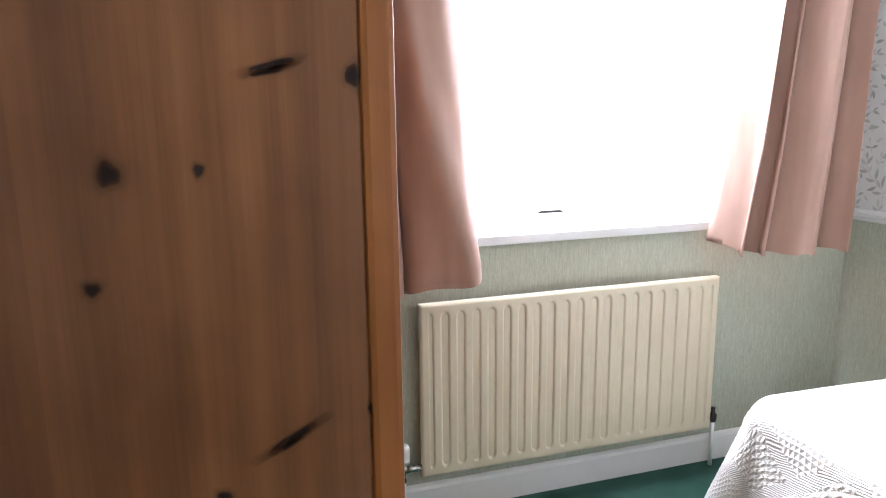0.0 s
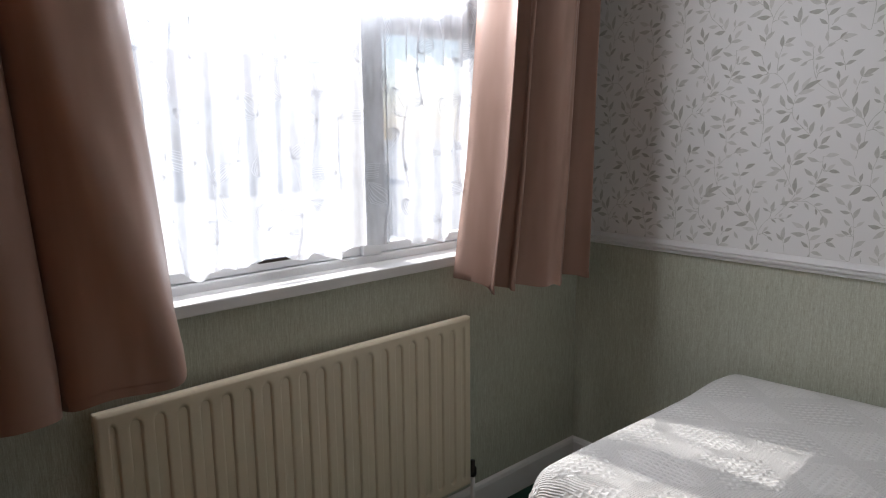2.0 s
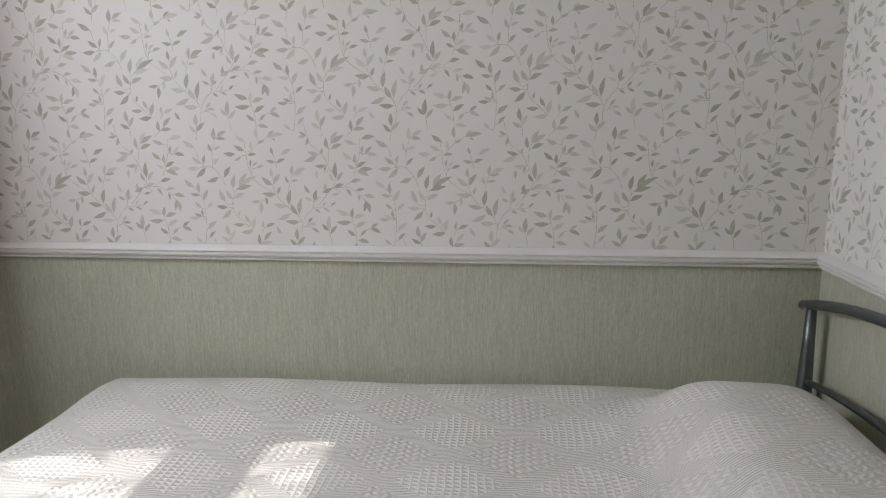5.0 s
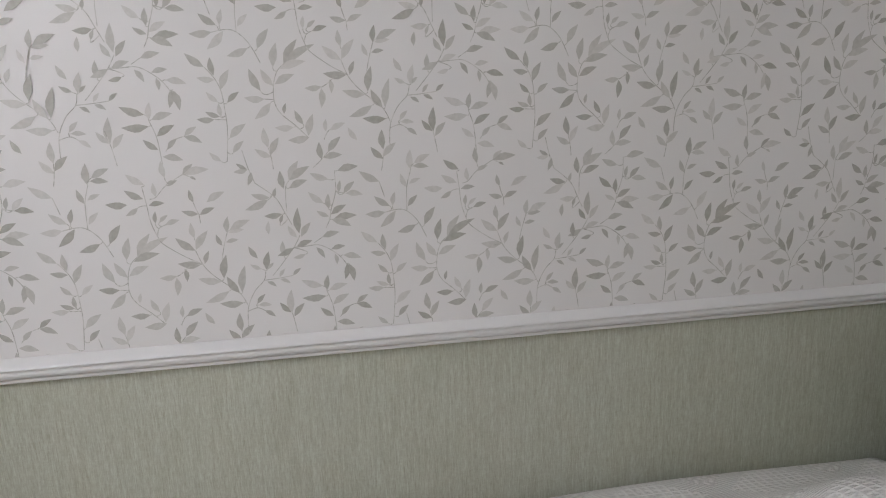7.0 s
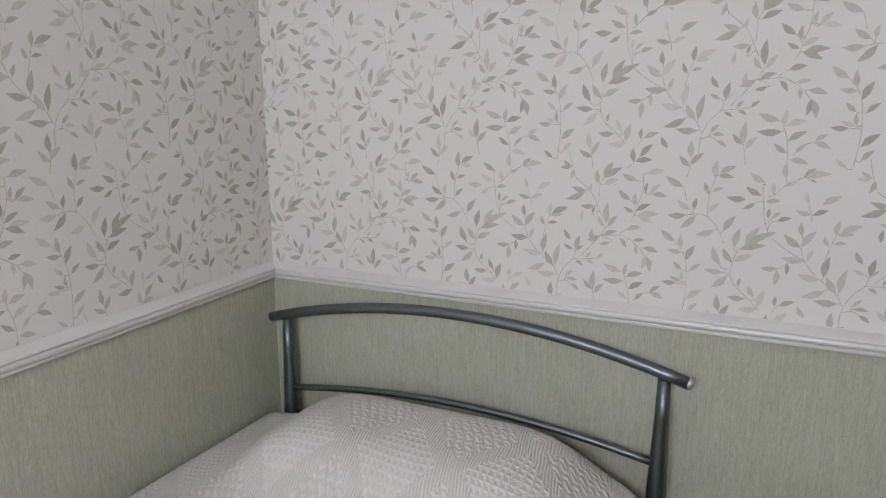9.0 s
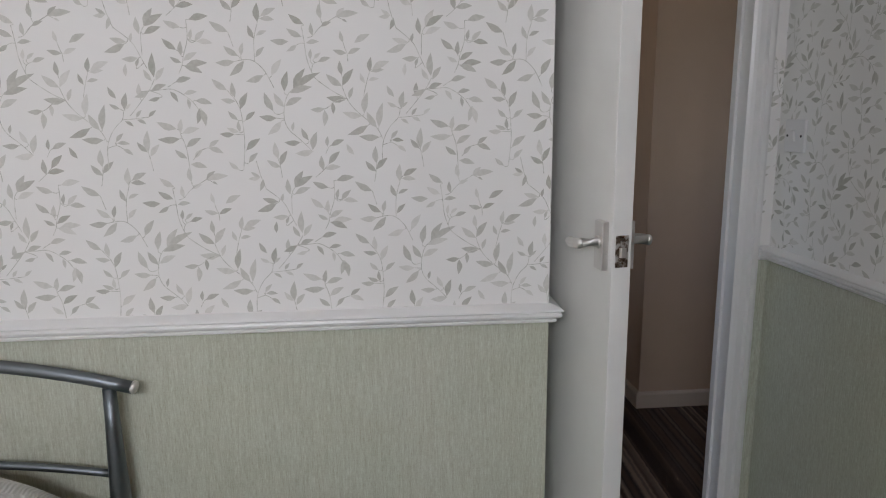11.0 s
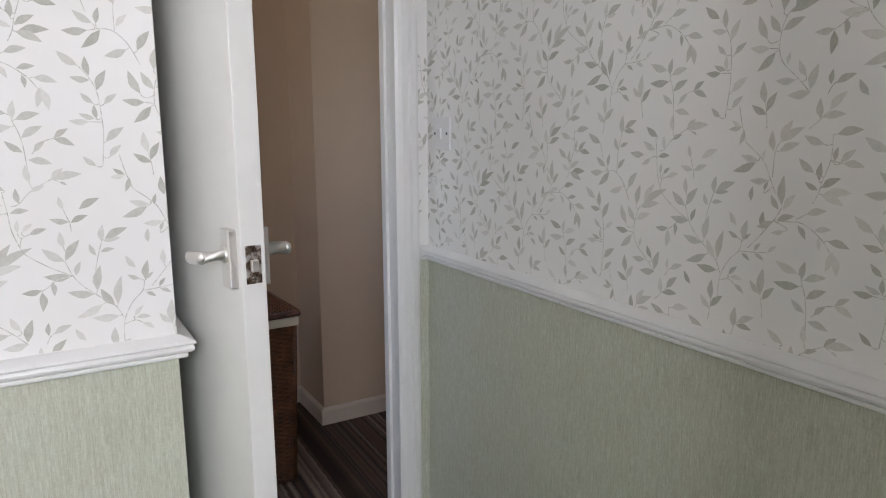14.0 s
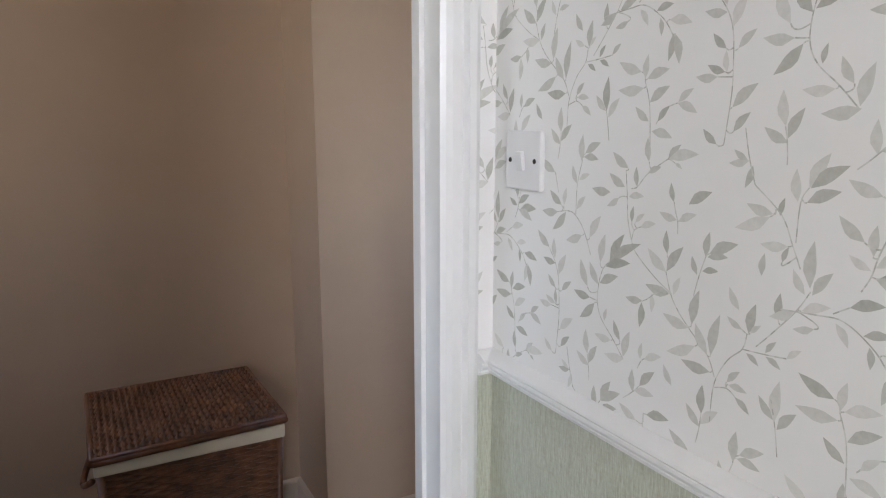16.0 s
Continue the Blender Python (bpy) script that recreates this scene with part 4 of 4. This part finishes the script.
MID = (QY0 + QY1) / 2
for y0, y1, knob_y, knob_z, hinge_y in ((QY0 + 0.062, MID - 0.002, MID - 0.045, 1.155, QY0 + 0.060), (MID + 0.002, QY1 - 0.062, MID + 0.075, 1.19, QY1 - 0.060)):
    bm = bmesh.new()
    solid(bm, QX - 0.024, y0, 0.085, QX - 0.002, y0 + 0.075, QZ - 0.064, 0.003)
    solid(bm, QX - 0.024, y1 - 0.075, 0.085, QX - 0.002, y1, QZ - 0.064, 0.003)
    solid(bm, QX - 0.024, y0 + 0.075, 0.085, QX - 0.002, y1 - 0.075, 0.18, 0.003)
    solid(bm, QX - 0.024, y0 + 0.075, QZ - 0.15, QX - 0.002, y1 - 0.075, QZ - 0.064, 0.003)
    solid(bm, QX - 0.020, y0 + 0.075, 0.18, QX - 0.010, y1 - 0.075, QZ - 0.15)
    door = part("door", bm, PINE_LIT, wardrobe, "framed pine wardrobe door")
    m = Matrix.Translation((QX - 0.002, knob_y, knob_z)) @ Euler((0, radians(90), 0)).to_matrix().to_4x4()
    part("knob", lathe(((0.020, 0.0), (0.019, 0.005), (0.009, 0.010), (0.008, 0.018), (0.016, 0.024), (0.0185, 0.031), (0.016, 0.039), (0.008, 0.043)), 20, m), PINE_LIT, door, "turned wooden knob", True)
    for z in (0.30, 1.123, 1.62):
        part("hinge", lathe(((0.002, -0.033), (0.0038, -0.030), (0.0038, -0.0105), (0.0031, -0.010), (0.0038, -0.0095), (0.0038, 0.030), (0.002, 0.033)), 10, Matrix.Translation((QX + 0.002, hinge_y, z))), BLACK_IRON, door, "dark iron butt hinge", True)


def knot(x, z, rx, rz, lean=0.0):
    """A dark knot let into the side panel."""
    c, s = math.cos(lean), math.sin(lean)

    def place(u, v):
        a = 2 * math.pi * u
        k = 2.3 * v * (1 + 0.12 * math.sin(3 * a + x * 90) + 0.07 * math.sin(5 * a + z * 40))
        px, pz = rx * k * math.cos(a), rz * k * math.sin(a)
        return (x + c * px - s * pz, QY0 + 0.0034, z + s * px + c * pz)

    bm = sheet(18, 3, place, lambda u, v: (v * math.cos(2 * math.pi * u), v * math.sin(2 * math.pi * u)))
    part("knot", bm, KNOT, side, "dark knot in the pine")


knot(0.161, 1.233, 0.0070, 0.0077)
knot(0.217, 1.234, 0.0030, 0.0039)
knot(0.144, 1.157, 0.0050, 0.0046)
knot(0.325, 1.297, 0.0050, 0.0071)
knot(0.330, 1.045, 0.0020, 0.0040)
knot(0.217, 0.990, 0.0050, 0.0054)
knot(0.270, 1.304, 0.0150, 0.0026, 0.25)
knot(0.271, 1.031, 0.0190, 0.0030, 0.45)
knot(0.268, 1.300, 0.0130, 0.0019, 0.25)
knot(0.264, 1.024, 0.0130, 0.0020, 0.45)

# ---- door ----
structure("door_lining", bars(((DX0 - 0.020, 0, DX0, DZ + 0.028), (DX1, 0, XC, DZ + 0.028), (DX0, DZ, DX1, DZ + 0.028)), YD - TH, YD + 0.001, 0.002), WHITE_GLOSS, "white gloss door lining", "door frame")
structure("door_stop", bars(((DX0, 0, DX0 + 0.009, DZ), (DX1 - 0.012, 0, DX1, DZ), (DX0 + 0.009, DZ - 0.012, DX1 - 0.012, DZ)), YD - 0.070, YD - 0.044, 0.001), WHITE_GLOSS, "white gloss door stop bead", "door frame")
ARCHI = ((0, 0.0), (0.090, 0.0), (0.090, 0.007), (0.078, 0.013), (0.060, 0.016), (0.053, 0.006), (0.046, 0.006), (0.041, 0.016), (0.022, 0.018), (0.010, 0.015), (0, 0.010))


def architrave(x_open, x_far, z1):
    """An upright moulded casing from the opening's edge outwards."""
    bm = bmesh.new()
    w = x_far - x_open
    ends = [[bm.verts.new((x_open + w * a / 0.090, YD + 0.0005 + o, z)) for a, o in ARCHI] for z in (0, z1)]
    n = len(ARCHI)
    for i in range(n):
        bm.faces.new((ends[0][i], ends[0][(i + 1) % n], ends[1][(i + 1) % n], ends[1][i]))
    bm.faces.new(ends[0])
    bm.faces.new(ends[1])
    bmesh.ops.recalc_face_normals(bm, faces=bm.faces)
    return bm


structure("architrave", architrave(DX0 + 0.003, -0.145, DZ + 0.09), WHITE_GLOSS, "white gloss moulded door architrave", "trim")
top_trim = box(DX0 - 0.006, YD + 0.0005, DZ + 0.006, DX1 + 0.006, YD + 0.017, DZ + 0.09, 0.003)
structure("architrave", top_trim, WHITE_GLOSS, "white gloss moulded architrave above the door", "trim")

LEAF_L = 0.608
door_1 = tagged(part("door_1", box(-LEAF_L, -0.0195, 0.008, 0.0, 0.0195, DZ - 0.004, 0.0018), DOOR_PAINT), "flush white painted door standing open into the room", "door", kind="structure")
DOOR_M = Matrix.Translation((DX1 - 0.003, YD + 0.022, 0)) @ Matrix.Rotation(math.atan2(-(-0.312 - YD - 0.022), -(0.4845 - DX1 + 0.003)), 4, "Z")


def door_part(name, bm, mat, parent, label="", smooth=False):
    ob = part(name, bm, mat, None, label, smooth)
    ob.parent = parent
    return ob


HZ, HX = 1.066, -LEAF_L + 0.032
for s in (1, -1):
    face = 0.0195 * s
    plate = box(HX - 0.018, min(face, face + 0.013 * s), HZ - 0.048, HX + 0.018, max(face, face + 0.013 * s), HZ + 0.044, 0.002)
    hp = door_part("handle_plate", plate, ALLOY, door_1, "aluminium handle backplate")
    y1 = face + 0.013 * s
    neck = tube(((HX, y1 - 0.001 * s, HZ + 0.004), (HX, y1 + 0.003 * s, HZ + 0.004), (HX, y1 + 0.0035 * s, HZ + 0.004), (HX, y1 + 0.030 * s, HZ + 0.004), (HX + 0.002, y1 + 0.038 * s, HZ + 0.004)), [0.0125, 0.0125, 0.0092, 0.0094, 0.0098])
    grip = bmesh.new()

    def grip_place(u, v, s=s, y1=y1):
        a = 2 * math.pi * v
        cap = math.sqrt(max(0.0, 1 - max(0.0, 1 - u / 0.14, (u - 0.90) / 0.10) ** 2))
        w = (0.0108 - 0.002 * u) * cap
        x = HX - 0.010 + 0.070 * u
        y = y1 + (0.036 + 0.006 * math.sin(u * math.pi) - 0.012 * max(0, u - 0.82) / 0.18) * s + 0.0068 * cap * math.cos(a)
        return (x, y, HZ + 0.004 + w * math.sin(a) - 0.006 * u)

    merge(grip, sheet(28, 16, grip_place))
    merge(neck, grip)
    door_part("lever", neck, ALLOY, door_1, "brushed aluminium lever", True)
latch = door_part("latch_plate", box(-LEAF_L - 0.0012, -0.0125, HZ - 0.040, -LEAF_L + 0.002, 0.0125, HZ + 0.020, 0.0008), RUST, door_1, "worn paint-splashed latch plate")
bolt = box(-LEAF_L - 0.009, -0.006, HZ - 0.021, -LEAF_L, 0.006, HZ - 0.002, 0.002)
door_part("latch_bolt", bolt, ALLOY, door_1, "steel latch bolt")
for z in (HZ - 0.034, HZ + 0.013):
    door_part("screw", lathe(((0.0042, 0.0), (0.0036, 0.0016)), 10, Matrix.Translation((-LEAF_L - 0.0010, 0, z)) @ Euler((0, radians(-90), 0)).to_matrix().to_4x4()), CHROME, door_1)
for z in (0.25, 1.0, 1.75):
    door_part("hinge", lathe(((0.006, -0.038), (0.006, 0.038)), 10, Matrix.Translation((0.004, 0.0235, z))), CHROME, door_1, "steel butt hinge")
door_1.matrix_basis = DOOR_M

# ---- light switch ----
SY, SZ = -0.851, 1.243
switch = thing("light_switch", "square white plastic single light switch on wallpaper", "light switch", (XW, SY, SZ))
part("plate", box(XW + 0.0004, SY - 0.043, SZ - 0.043, XW + 0.0095, SY + 0.043, SZ + 0.043, 0.0028), PLASTIC, switch)
rocker = box(XW + 0.0092, SY - 0.007, SZ - 0.014, XW + 0.0165, SY + 0.007, SZ + 0.014, 0.001)
rocker.transform(Matrix.Translation((XW + 0.0105, 0, SZ)) @ Matrix.Rotation(radians(9), 4, "Y") @ Matrix.Translation((-XW - 0.0105, 0, -SZ)))
part("rocker", rocker, PLASTIC, switch)
for s in (-1, 1):
    part("screw", lathe(((0.0038, 0.0), (0.0034, 0.0012)), 10, Matrix.Translation((XW + 0.0093, SY + s * 0.030, SZ)) @ Euler((0, radians(90), 0)).to_matrix().to_4x4()), DARK, switch, "dark screw head")

# ---- laundry basket ----
KX0, KX1, KY0, KY1, KZ = 0.041, 0.411, -1.86, -1.495, 0.600
basket = thing("laundry_basket", "brown wicker laundry basket with hinged lid and cream liner", "basket", (0.23, -1.68, 0))


def weave(u, v, nu, nv, amount):
    row = int(v * nv)
    s = math.sin(u * nu * math.pi + (row % 2) * math.pi)
    return amount * s * abs(math.sin(v * nv * math.pi)) + amount * 0.8 * abs(math.sin(v * nv * math.pi))


def basket_side(x0, y0, x1, y1, nx, ny):
    def place(u, v):
        k = 0.90 + 0.10 * v
        x, y = x0 + (x1 - x0) * u, y0 + (y1 - y0) * u
        cx, cy = (KX0 + KX1) / 2, (KY0 + KY1) / 2
        w = weave(u, v, 15, 74, 0.0042) + 0.003 * abs(math.sin(v * 74 * math.pi))
        return (cx + (x - cx) * k + nx * w, cy + (y - cy) * k + ny * w, 0.004 + KZ * v)
    return sheet(105, 296, place)


for x0, y0, x1, y1, nx, ny in ((KX0, KY1, KX1, KY1, 0, 1), (KX0, KY0, KX0, KY1, -1, 0), (KX1, KY1, KX1, KY0, 1, 0), (KX1, KY0, KX0, KY0, 0, -1)):
    part("woven_side", basket_side(x0, y0, x1, y1, nx, ny), WICKER, basket, "woven wicker side")
part("base", box(KX0 + 0.02, KY0 + 0.02, 0.0, KX1 - 0.02, KY1 - 0.02, 0.012), WICKER, basket)
for x, y in ((KX0, KY0), (KX0, KY1), (KX1, KY0), (KX1, KY1)):
    cx, cy = (KX0 + KX1) / 2, (KY0 + KY1) / 2
    part("corner_post", tube(((cx + (x - cx) * 0.9, cy + (y - cy) * 0.9, 0.0), (x, y, KZ)), 0.009, 8), WICKER, basket, "", True)
liner = bmesh.new()
for x0, y0, x1, y1 in ((KX0 - 0.010, KY1 + 0.001, KX1 + 0.010, KY1 + 0.013), (KX0 - 0.010, KY0 - 0.013, KX1 + 0.010, KY0 - 0.001), (KX0 - 0.012, KY0 - 0.012, KX0 - 0.001, KY1 + 0.012), (KX1 + 0.001, KY0 - 0.012, KX1 + 0.012, KY1 + 0.012)):
    solid(liner, x0, y0, KZ - 0.014, x1, y1, KZ + 0.017, 0.005)
part("liner", liner, LINER, basket, "folded cream cotton liner")


def lid_place(u, v):
    x = KX0 - 0.012 + (KX1 - KX0 + 0.024) * u
    y = KY0 - 0.012 + (KY1 - KY0 + 0.024) * v
    edge = max(0, 1 - min(u, 1 - u, v, 1 - v) / 0.04)
    return (x, y, KZ + 0.024 + 0.004 * v + 0.010 * (1 - u) * v + weave(v, u, 26, 30, 0.006) - 0.010 * edge ** 2)


lid = part("lid", sheet(150, 136, lid_place), WICKER, basket, "woven wicker lid")
rim = bmesh.new()
for x0, y0, x1, y1, za, zb in ((KX0 - 0.012, KY1 + 0.012, KX1 + 0.012, KY1 + 0.012, 0.036, 0.026), (KX0 - 0.012, KY0 - 0.012, KX1 + 0.012, KY0 - 0.012, 0.024, 0.024), (KX0 - 0.012, KY0 - 0.012, KX0 - 0.012, KY1 + 0.012, 0.024, 0.036), (KX1 + 0.012, KY0 - 0.012, KX1 + 0.012, KY1 + 0.012, 0.024, 0.026)):
    merge(rim, tube(((x0, y0, KZ + za - 0.008), (x1, y1, KZ + zb - 0.008)), 0.008, 8))
    merge(rim, tube(((x0, y0, KZ + za), (x1, y1, KZ + zb)), 0.006, 8))
part("lid_rim", rim, WICKER, basket, "plaited lid rim", True)
loop = [(KX1 + 0.016 + 0.018 * math.sin(math.pi * i / 8), (KY0 + KY1) / 2 - 0.06 + 0.12 * i / 8 + 0.07, KZ - 0.05 - 0.03 * math.sin(math.pi * i / 8)) for i in range(9)]
part("side_handle", tube(loop, 0.007, 8), WICKER, basket, "looped wicker side handle", True)

# ---- outdoors ----
# unseen ground, coloured pale so that it brightens the lower net curtain
ground = structure("ground", box(-60, YN + 0.3, -0.6, 60, 120, -0.5), PALE_GROUND, "unseen ground outside the window, made pale to brighten the net", "ground")
house = thing("house", "pale rendered house with brown tiled roof across the gardens", "house", (8, 24, -0.5))
part("wall", box(2.0, 21.0, -0.5, 14.0, 28.0, 2.2), BRICK, house)
roof = bmesh.new()
ridge = [roof.verts.new(p) for p in ((1.6, 20.6, 2.2), (14.4, 20.6, 2.2), (14.4, 28.4, 2.2), (1.6, 28.4, 2.2), (1.6, 24.5, 4.0), (14.4, 24.5, 4.0))]
for f in ((0, 1, 5, 4), (2, 3, 4, 5), (0, 4, 3), (1, 2, 5), (3, 2, 1, 0)):
    roof.faces.new([ridge[i] for i in f])
part("roof", roof, ROOF, house)
for x in (4.0, 8.0, 11.5):
    w = part("window", box(x, 20.95, 0.4, x + 1.4, 21.0, 1.5, 0.01), UPVC, house)
    part("pane", box(x + 0.08, 20.94, 0.48, x + 1.32, 20.95, 1.42), DARK, w)
